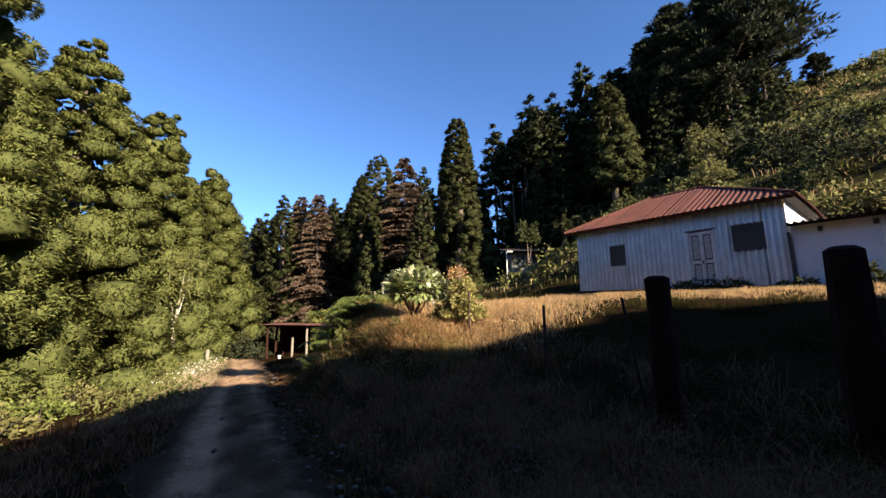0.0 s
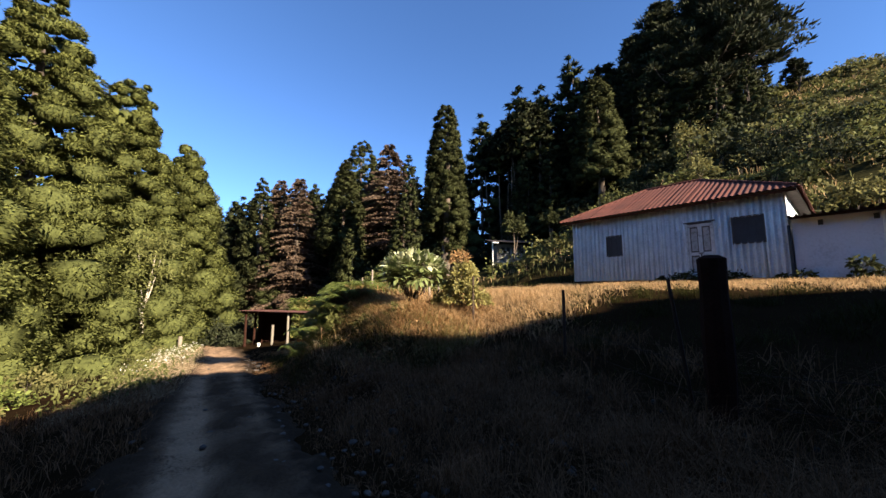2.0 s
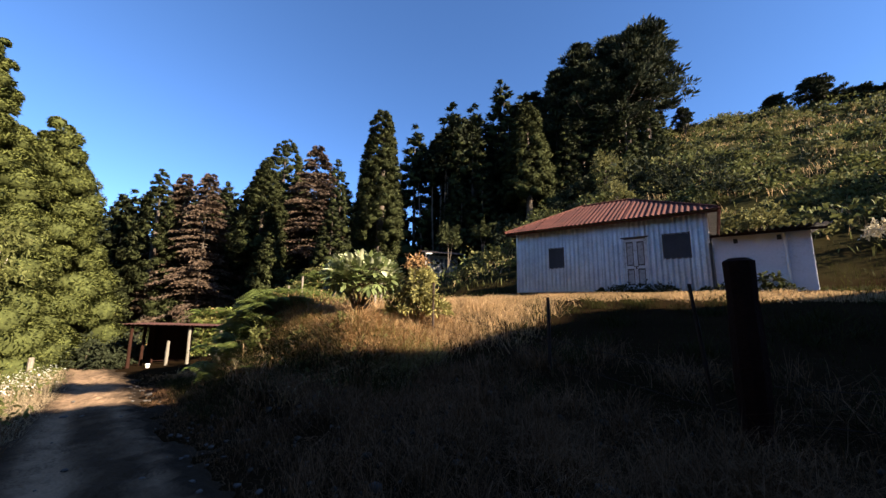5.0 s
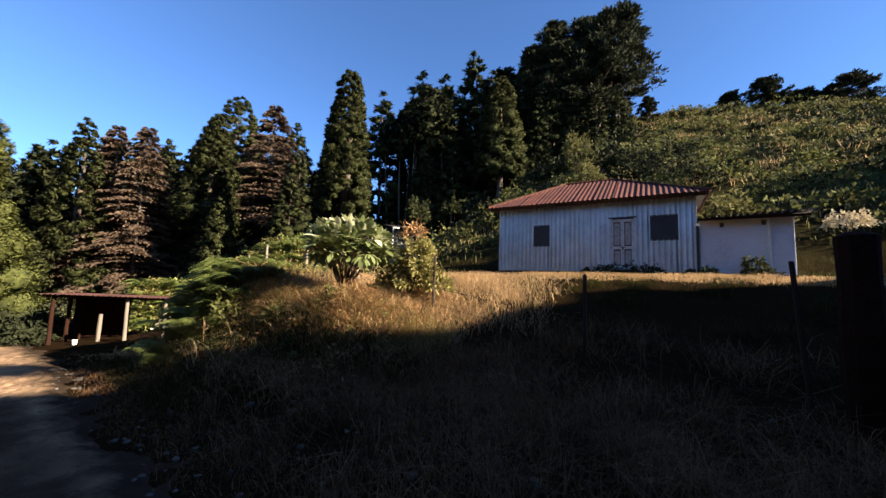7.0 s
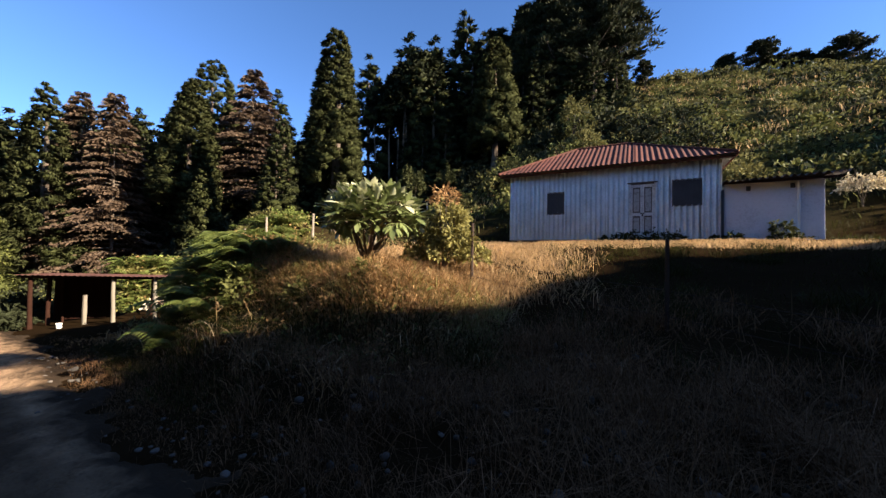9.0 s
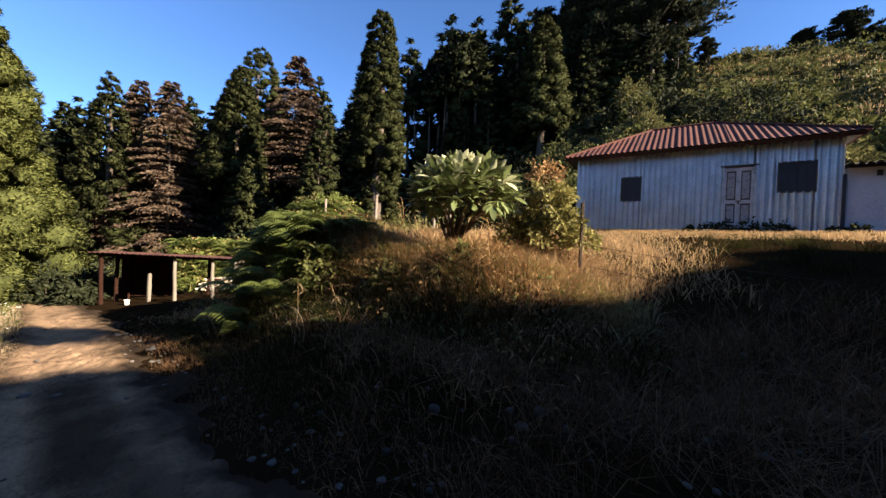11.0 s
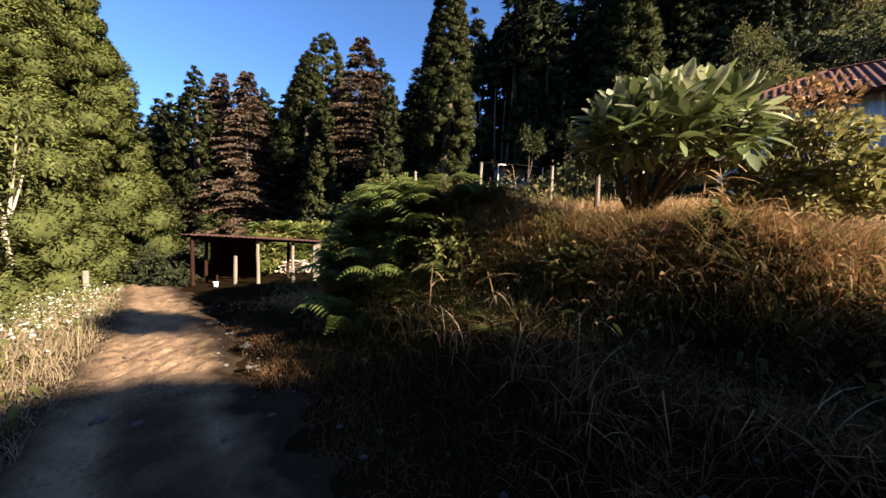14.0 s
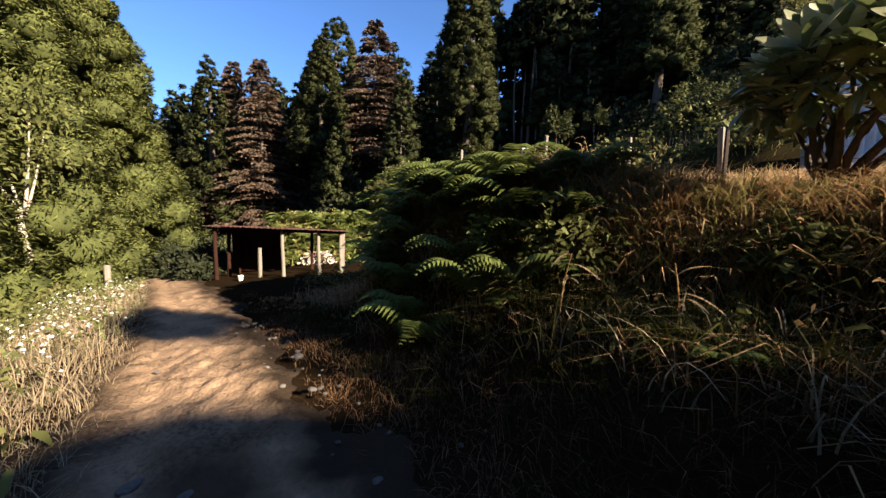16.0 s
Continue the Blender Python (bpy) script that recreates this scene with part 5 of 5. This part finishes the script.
# bracken on the bank behind the shed
for m, n, leaf, lab in (("limeleaf", 5200, 0.3, "sunlit yellow-green bracken on the bank behind the shed"), ("fern", 4200, 0.34, "sunlit green bracken on the bank behind the shed"), ("rustleaf", 900, 0.22, "withered rusty bracken on the bank behind the shed")):
    u, w = rng.uniform(-5, 10, 170), rng.uniform(7.8, 11.6, 170)
    k = rng.integers(0, 170, n)
    xy = P1 + U * (u[k] + rng.normal(0, 0.45, n))[:, None] + Wd * (w[k] + rng.normal(0, 0.35, n))[:, None]
    z = ground_z(xy[:, 0], xy[:, 1]) + rng.uniform(0.5, 1.3, 170)[k] * rng.uniform(0.05, 1, n)
    d = rng.normal(0, 1, (n, 3)) * np.array([[1, 1, 0.5]]) + np.array([[0.2, -0.2, 0.3]])
    v, f = sprays(rng, np.column_stack([xy, z]), d, leaf, leaf * 0.4, 0.35)
    tagged(new("bracken", mesh_of("bracken", v, f, M[m])), lab, "undergrowth", kind="stuff")


# white-flowered weeds beside the track
def flowers(x0, x1, y0, y1, n, label):
    x = rng.uniform(x0, x1, n)
    y = road_y(x) + rng.uniform(y0, y1, n) + 0.3 * np.sin(x * 1.7)
    z = ground_z(x, y) + rng.uniform(0.3, 0.75, n)
    a = np.linspace(0, 2 * np.pi, 7)[:-1]
    r = rng.uniform(0.011, 0.024, n)[:, None]
    tilt = rng.normal(0, 0.35, (n, 2))
    px, py = x[:, None] + r * np.cos(a), y[:, None] + r * np.sin(a)
    pz = z[:, None] + r * (np.cos(a) * tilt[:, :1] + np.sin(a) * tilt[:, 1:])
    v = np.stack([px, py, pz], -1).reshape(-1, 3)
    f = np.arange(n)[:, None] * 6 + np.arange(6)[None]
    tagged(new("white_flowers", mesh_of("white_flowers", v, f, M["flower"])), label, "flowers", kind="stuff")


flowers(-24.5, -14.5, -3.0, -1.45, 620, "drift of small white daisies beside the track")
flowers(-9.5, -6.0, 13.9, 15.6, 40, "few small white flowers before the house")


# ---------------------------------------------------------------- ferns
def fern_mesh(fronds, L, seed):
    r = np.random.default_rng(seed)
    vs, fs, o = [], [], 0
    for i in range(fronds):
        a = 2 * np.pi * i / fronds + r.normal(0, 0.25)
        out = np.array([np.cos(a), np.sin(a), 0])
        side = np.array([-out[1], out[0], 0])
        l = L * r.uniform(0.7, 1.15)
        lift = r.uniform(0.55, 1.0)
        for j in range(15):
            t = 0.14 + 0.86 * j / 15
            c = out * (t * l * 0.85) + np.array([0, 0, lift * l * (1.75 * t - 1.45 * t * t)])
            w = l * 0.26 * np.sin(np.pi * (0.12 + 0.88 * t) ** 0.8) + 0.01
            step = out * 0.033 * l
            for s in (-1, 1):
                tip = c + side * s * w + out * 0.3 * w - np.array([0, 0, 0.25 * w])
                mid_ = c + side * s * w * 0.5 + np.array([0, 0, 0.06 * w])
                vs += [c - step * 0.6, c + step, mid_ + step, tip, mid_ - step * 0.7]
                fs.append((o, o + 1, o + 2, o + 4))
                fs.append((o + 4, o + 2, o + 3, o + 3))
                o += 5
    v, f = np.array(vs), np.array(fs)
    f[1::2, 3] = f[1::2, 2]
    tri = np.concatenate([f[0::2][:, [0, 1, 2]], f[0::2][:, [0, 2, 3]], f[1::2][:, :3]])
    return mesh_of("fronds", v, tri, M["fern"])


ferns = [fern_mesh(11, L, s) for L, s in ((0.95, 1), (0.75, 2), (1.15, 3))]
first = None
spots = [(-12.6, 4.7), (-13.2, 5.2), (-13.9, 4.9), (-14.6, 5.5), (-13.4, 4.3), (-14.2, 4.2), (-12.1, 5.3), (-15.3, 5.1), (-15.0, 4.4), (-16.2, 5.4), (-15.9, 6.3), (-13.0, 6.0), (-14.3, 6.4), (-11.6, 4.2), (-12.8, 3.7), (-14.9, 3.6), (-16.9, 6.2), (-17.5, 7.2), (-11.2, 4.9), (-16.0, 4.4)]
for i in range(60):
    x = rng.uniform(-38, -21)
    spots.append((x, float(road_y(np.array(x))) + rng.uniform(13.0, 18.0)))
for i in range(36):
    spots.append(tuple(shed_at(rng.uniform(-2.5, 8), rng.uniform(9.0, 12.5))))
for i in range(14):
    x = rng.uniform(-20.5, -16)
    spots.append((x, float(road_y(np.array(x))) + rng.uniform(6.0, 9.5)))
for i in range(26):
    x = rng.uniform(-17.5, -11.2)
    spots.append((x, max(1.8 + 0.655 * (-9.4 - x), 4.2) + rng.uniform(0, 1.9)))
for i in range(9):
    spots.append((rng.uniform(-12.6, -11.0), rng.uniform(4.6, 5.6)))
for i in range(60):
    spots.append(tuple(shed_at(rng.uniform(-3, 9), rng.uniform(8.2, 11.5))))
for i in range(44):
    x = rng.uniform(-16.0, -12.6)
    spots.append((x, float(road_y(np.array(x))) + rng.uniform(3.3, 4.9)))
for i in range(34):
    spots.append((rng.uniform(-17.0, -13.2), rng.uniform(6.3, 8.2)))
spots.append((-9.6, 3.55))
for i, (x, y) in enumerate(spots):
    if x > -17.6:
        y = max(y, 2.0 + 0.6 * (-9.4 - x))
    s = rng.uniform(0.7, 1.05) * (1.9 if x < -20 else 1.25 if x < -12.4 else 1.0) * (0.35 if i == len(spots) - 1 else 1)
    o = thing("fern", pose(x, y, gz(x, y) + 0.02, 0, 0, rng.uniform(0, 360)) @ Matrix.Scale(s, 4), "green fern with arching fronds on the bank", "fern", "ferns on the bank")
    tagged(part("fronds", ferns[i % 3], None, o), kind="stuff")
# pine ones left of the shed: dark needles stand for the hedge's shade
for x, y, sx, sz, m in ((-18.0, 9.0, 1.1, 1.1, "shrub"), (-20.5, 11.5, 1.3, 1.2, "shrub"), (-24, 17.0, 1.5, 1.2, "hillgold"), (-28, 18.2, 1.8, 1.3, "shrub"), (-33, 19, 1.7, 1.4, "hillgold"), (-38, 17.5, 2.2, 1.8, "shrub"), (-41, 13.5, 2.2, 2.2, "hillgold"), (-37.5, 11.5, 1.8, 2.2, "shrub"), (-38.5, 9.0, 1.6, 2.2, "shrub"), (-36.0, 8.6, 1.3, 1.6, "rustleaf"), (-34.0, 6.4, 1.2, 1.7, "pine"), (-31.8, 5.6, 0.9, 1.9, "pine"), (-33.5, 8.6, 1.4, 2.0, "pine"), (-35.2, 10.2, 1.4, 2.0, "pine"), (-36.5, 5.6, 1.4, 2.2, "pine"), (-22, 13.8, 1.3, 1.1, "fern"), (-25, 19.0, 1.6, 1.5, "fern"), (*shed_at(-1.5, 10.0), 1.0, 0.8, "limeleaf"), (*shed_at(1.5, 10.8), 1.1, 0.9, "hillgold"), (*shed_at(4.2, 10.3), 1.0, 0.9, "fern"), (*shed_at(6.5, 9.6), 1.1, 0.9, "limeleaf"), (*shed_at(-2.6, 9.2), 0.9, 0.9, "hillgold"), (*shed_at(0.2, 9.8), 0.9, 0.8, "limeleaf"), (*shed_at(2.9, 9.6), 0.9, 0.8, "fern"), (*shed_at(5.4, 11), 1.0, 1.0, "limeleaf"), (*shed_at(-4.2, 7.6), 1.5, 2.4, "pine"), (*shed_at(-4.6, 4.6), 1.3, 1.9, "pine"), (*shed_at(-4.3, 1.6), 0.9, 1.5, "pine"), (*shed_at(-4.4, 3.0), 1.0, 1.7, "pine"), (*shed_at(-5.6, 2.2), 1.2, 1.9, "pine"), (*shed_at(-6.4, 4.4), 1.5, 2.2, "pine"), (*shed_at(-5.2, 6.0), 1.5, 2.3, "pine"), (*shed_at(-7.6, 6.6), 1.6, 2.2, "pine"), (*shed_at(-3.9, 0.2), 0.7, 1.2, "pine"), (-28, 20.5, 1.7, 1.6, "limeleaf"), (-31, 21.0, 1.8, 1.6, "fern"), (-34.5, 21.5, 1.8, 1.8, "hillgold")):
    shrub("shrub", x, y, sx, sz, M[m], "dense green bush round the shed", n=650, leaf=0.22, group="bushes round the shed")


for x, y, sx, sz, m in ((-11.9, 4.75, 0.6, 0.75, "fern"), (-11.0, 4.6, 0.7, 0.8, "shrub"), (-9.3, 4.6, 0.4, 0.45, "shrub"), (-8.1, 4.9, 0.35, 0.4, "shrub")):
    shrub("shrub", x, y, sx, sz, M[m], "low leafy bush on the shaded bank", n=620, leaf=0.11, group="bushes on the bank")


# ---------------------------------------------------------------- the large-leaved bush on the bank
def leaf_mesh(L, W, material, fold=0.18, droop=0.12, blunt=0.85):
    t = np.linspace(0, 1, 6)
    w = W * np.sin(np.pi * np.minimum(t, 0.985) ** blunt) ** 0.75 * 0.5 + 0.002
    z = -droop * L * t ** 2
    v = np.concatenate([np.stack([t * L, -w, z + fold * w], 1), np.stack([t * L, 0 * t, z], 1), np.stack([t * L, w, z + fold * w], 1)])
    f = [(r * 6 + i, r * 6 + i + 1, r * 6 + 7 + i, r * 6 + 6 + i) for r in range(2) for i in range(5)]
    return mesh_of("leaf", v, f, material, True)


BX, BY = -9.13, 6.12
bz = gz(BX, BY)
bush = thing("large_leaved_bush", pose(BX, BY, bz), "broad domed bush with large leaves, top ones coloured as sunlit, on dark forked stems", "shrub")
leaf_kinds = [leaf_mesh(0.32, 0.115, M["bigleaf"], blunt=1.2), leaf_mesh(0.27, 0.09, M["bigleaf"], blunt=1.2), leaf_mesh(0.34, 0.12, M["paleleaf"], 0.3, blunt=1.2), leaf_mesh(0.22, 0.05, M["bigleaf"], 0.2, 0.35)]
lr = np.random.default_rng(21)
CEN = np.array([0.3, -0.12, 0.98])
tips, forks = [], []
for i in range(13):
    a = 2 * np.pi * i / 13 + lr.normal(0, 0.2)
    reach, rise = lr.uniform(0.25, 0.85), lr.uniform(0.95, 1.35)
    t = np.linspace(0, 1, 8)
    line = np.stack([CEN[0] * t + np.cos(a) * reach * t ** 1.25, CEN[1] * t + np.sin(a) * reach * t ** 1.25, rise * t ** 0.9], 1) + lr.normal(0, 0.03, (8, 3)) * t[:, None]
    line[0] = (np.cos(a) * 0.07, np.sin(a) * 0.07, -0.15)
    v, f = tube(line, np.linspace(0.048, 0.014, 8), 6)
    stem = part("stem", mesh_of("stem", v, f, M["bark"], True), None, bush)
    forks.append((stem, line))
for i in range(150):
    u = 1 - 1.05 * (i + 0.5) / 150
    a = i * 2.39996
    k = lr.uniform(0.9, 1.05) if i < 110 else lr.uniform(0.6, 1.0)
    w = math.sqrt(max(0.0, 1 - u * u))
    tip = CEN + k * np.array([0.98 * w * math.cos(a), 0.98 * w * math.sin(a), 0.74 * u])
    stem, line = min(forks, key=lambda q: float(np.min(np.linalg.norm(q[1][3:] - tip, axis=1))))
    base_p = line[3 + int(np.argmin(np.linalg.norm(line[3:] - (tip * 0.7 + CEN * 0.3), axis=1)))]
    v, f = tube([base_p, (base_p + tip) / 2 + [0, 0, -0.05], tip], [0.014, 0.011, 0.007], 5)
    part("twig", mesh_of("twig", v, f, M["bark"], True), None, stem)
    tips.append((tip, u))
count, rest, sun_rest = 0, [], []
for tip, u in tips:
    k = 9 if u > 0.1 else 11
    for j in range(k):
        a = 360 * j / k + lr.uniform(-18, 18)
        up = lr.uniform(8, 70) if u > 0.55 else lr.uniform(-25, 40) if u > 0.1 else lr.uniform(-60, 10)
        # pale leaves only high in the crown: sun glints put into the colour
        kind = 2 if u > 0.42 and lr.uniform() < 0.38 else 3 if u < 0.25 and lr.uniform() < 0.6 else j % 2
        m = pose(*tip, 0, 0, a) @ pose(0.02, 0, 0, lr.uniform(-30, 30), -up, 0) @ Matrix.Scale(lr.uniform(0.75, 1.15), 4)
        if count < 300:
            part("leaf", leaf_kinds[kind], None, bush, at=m)
            count += 1
        else:
            me = leaf_kinds[kind]
            co = np.array([m @ v.co for v in me.vertices])
            (sun_rest if kind == 2 else rest).append((co, np.array([list(p.vertices) for p in me.polygons])))
for pieces, m in ((rest, "bigleaf"), (sun_rest, "paleleaf")):
    v, f = join(pieces)
    tagged(part("foliage", mesh_of("foliage", v, f, M[m], True), None, bush), kind="stuff")

# its leafy, rusty-topped neighbour
NX, NY = -7.5, 6.7
nb = thing("shrub", pose(NX, NY, gz(NX, NY)), "tall leafy shrub with rusty brown top beside the fence stake", "shrub")
pieces = []
for dx, dy, dz, rr, n in ((0, 0, 0.35, 0.62, 1300), (-0.35, 0.15, 0.7, 0.42, 700), (0.35, -0.1, 0.65, 0.45, 800), (0.1, 0.1, 1.1, 0.48, 900), (0.6, 0.2, 0.3, 0.45, 600), (-0.5, -0.2, 0.3, 0.45, 600)):
    v, f = leaf_cloud(rng, rr, rr, rr * 1.05, n, 0.105, 0.42)
    pieces.append((v + np.array([[dx, dy, dz]]), f))
v, f = join(pieces)
part("foliage", mesh_of("foliage", v, f, M["limeleaf"]), None, nb)
v, f = leaf_cloud(rng, 0.42, 0.42, 0.5, 340, 0.085, 0.4)
part("top_foliage", mesh_of("top_foliage", v + np.array([[0.0, 0, 1.5]]), f, M["rustleaf"]), None, nb, "rusty brown withered leaves")
for i in range(9):
    v, f = stems(rng, 1, 0.5, 1.65, 0.015)
    part("stem", mesh_of("stem", v, f, M["bark"], True), None, nb)

# reedy stalks
for x, y, h in ((-8.35, 5.75, 1.1), (-8.15, 5.9, 0.9), (-8.6, 5.55, 0.8), (-12.4, 8.6, 1.3), (-12.7, 8.9, 1.1), (-11.6, 8.2, 0.9), (-14.5, 8.4, 0.8), (-10.8, 3.9, 0.7), (-9.9, 4.0, 0.6), (-12.0, 4.2, 0.7), (-7.6, 4.7, 0.6)):
    o = thing("reed_stalk", pose(x, y, gz(x, y), 0, 0, rng.uniform(0, 360)), "dry pale reed stalk with drooping leaves", "reed", "reed stalks")
    t = np.linspace(0, 1, 6)
    line = np.stack([0.25 * h * t ** 2, 0 * t, h * t - 0.1 * (t < 0.1)], 1)
    v, f = tube(line, np.linspace(0.009, 0.004, 6), 5)
    part("stem", mesh_of("stem", v, f, M["drygrass"], True), None, o)
    for k in range(7):
        u = rng.uniform(0.3, 1.0)
        p = np.array([0.25 * h * u ** 2, 0, h * u])
        me = leaf_mesh(0.28, 0.022, M["drygrass"], 0.2, 0.7)
        part("leaf", me, None, o, at=pose(*p, 0, 0, rng.uniform(0, 360)) @ pose(0, 0, 0, 0, -rng.uniform(10, 50), 0))

# weeds along the foot of the house and the annex
for x, s in ((-4.4, 0.4), (-4.0, 0.44), (-3.4, 0.46), (-2.9, 0.44), (-2.5, 0.38), (-1.4, 0.22), (-0.9, 0.3), (0.3, 0.3), (0.75, 0.34), (-5.0, 0.2)):
    shrub("weed", x, 15.72, s, s * 1.0, M["cedar2"], "dark weeds against the foot of the wall", "weed", 120, 0.12, 0.0, "weeds along the wall", r0=0.008)
shrub("weed", 0.35, 15.66, 0.42, 0.35, M["cedar2"], "dark leafy weed against the white wall", "weed", 130, 0.15, 0.3, "", r0=0.01)

# ---------------------------------------------------------------- left-hand side of the track
TX, TY = -28.6, -0.35
o = thing("slender_tree", pose(TX, TY, gz(TX, TY)), "slender pale-barked forked tree with thin leafy crown", "tree")
fork = 3.4
t = np.linspace(0, 1, 6)
v, f = tube(np.stack([-0.15 * t, 0.12 * np.sin(t * 4), -0.2 + (fork + 0.2) * t], 1), np.linspace(0.14, 0.1, 6), 8)
trunk = part("trunk", mesh_of("trunk", v, f, M["barkpale"], True), None, o)
pts = []
for dx, dy, h, r0 in ((-0.3, -1.3, 3.6, 0.06), (0.25, 0.35, 3.9, 0.06), (-0.5, 0.6, 3.0, 0.05), (0.5, -0.5, 3.2, 0.05)):
    line = np.stack([-0.15 + dx * t, 0.05 + dy * t ** 0.8, fork - 0.06 + h * t], 1)
    v, f = tube(line, np.linspace(r0, 0.02, 6), 7)
    part("limb", mesh_of("limb", v, f, M["barkpale"], True), None, trunk)
    for k in range(12):
        q = line[rng.integers(2, 6)]
        e = q + np.array([rng.normal(0, 0.9), rng.normal(0, 0.9), rng.uniform(-0.1, 0.9)])
        pts.append(rng.normal(0, 0.32, (44, 3)) + e)
p = np.concatenate(pts)
v, f = sprays(rng, p, rng.normal(0, 1, p.shape), 0.2, 0.1, 0.3)
part("crown", mesh_of("crown", v, f, M["shrub"]), None, o)
for x, y, s, m in ((-10.2, -3.9, 0.8, "shrub"), (-12.0, -4.6, 1.0, "shrub"), (-14.0, -4.0, 0.9, "hillgold"), (-15.6, -4.8, 1.1, "shrub"), (-17.5, -3.8, 1.0, "fern"), (-19.5, -4.6, 1.2, "shrub"), (-21.5, -3.6, 1.1, "hillgold"), (-23.5, -4.4, 1.3, "shrub"), (-12.6, -6.6, 1.3, "fern"), (-16.5, -7.2, 1.5, "shrub"), (-20.5, -7.2, 1.6, "shrub"), (-25.5, -2.4, 1.1, "shrub"), (-24.8, -0.6, 0.8, "shrub"), (-26.6, 0.3, 0.8, "hillgold"), (-30.5, 1.0, 1.0, "shrub")):
    shrub("shrub", x, y, s * 1.15, s, M[m], "leafy green bush on the slope beside the track", n=420, leaf=0.17, group="bushes beside the track")

# ---------------------------------------------------------------- stones
rocks = []
for s in range(4):
    bm = bmesh.new()
    bmesh.ops.create_icosphere(bm, subdivisions=2, radius=1)
    for v in bm.verts:
        v.co *= 1 + 0.28 * noise.noise(v.co * 1.3 + Vector((s * 7, 0, 0)))
        v.co.z *= 0.55
    me = bpy.data.meshes.new("stone")
    bm.to_mesh(me)
    bm.free()
    me.materials.append(M["stone"])
    rocks.append(me)
pieces = []
for i in range(900):
    x = rng.uniform(-9, 4)
    y = float(road_y(np.array(x))) + rng.uniform(1.1, 4.4)
    k = 0.008 + min(0.05, rng.exponential(0.012))
    bv, bf = BALLS[1]
    pieces.append((bv * k * rng.uniform(0.6, 1.4, 3) * (1 + rng.normal(0, 0.12, (len(bv), 1))) + np.array([x, y, gz(x, y) + 0.3 * k]), bf[:, :3]))
v, f = join(pieces)
tagged(new("pebbles", mesh_of("pebbles", v, f, M["stone"])), "small stones and clods scattered on the shaded verge", "stones", kind="stuff")
for i in range(290):
    x = rng.uniform(-17, 3)
    d = rng.uniform(-1.4, 1.5) if i < 110 else rng.uniform(1.4, 3.4) if i < 170 else rng.uniform(0.1, 1.3)
    y = float(road_y(np.array(x))) + d
    s = rng.uniform(0.012, 0.04) * (1.6 if i % 11 == 0 else 1)
    z = float(road_z(np.array(x))) + 0.035 - (0.08 if abs(d) > 0.95 else 0) if abs(d) < 1.4 else gz(x, y)
    o = new("stone", rocks[i % 4])
    o.matrix_basis = pose(x, y, max(z, gz(x, y)), 0, 0, rng.uniform(0, 360)) @ Matrix.Diagonal((s * rng.uniform(0.8, 1.5), s, s, 1))
    tagged(o, "small grey stone on the earth track", "stone", "stones on the track")
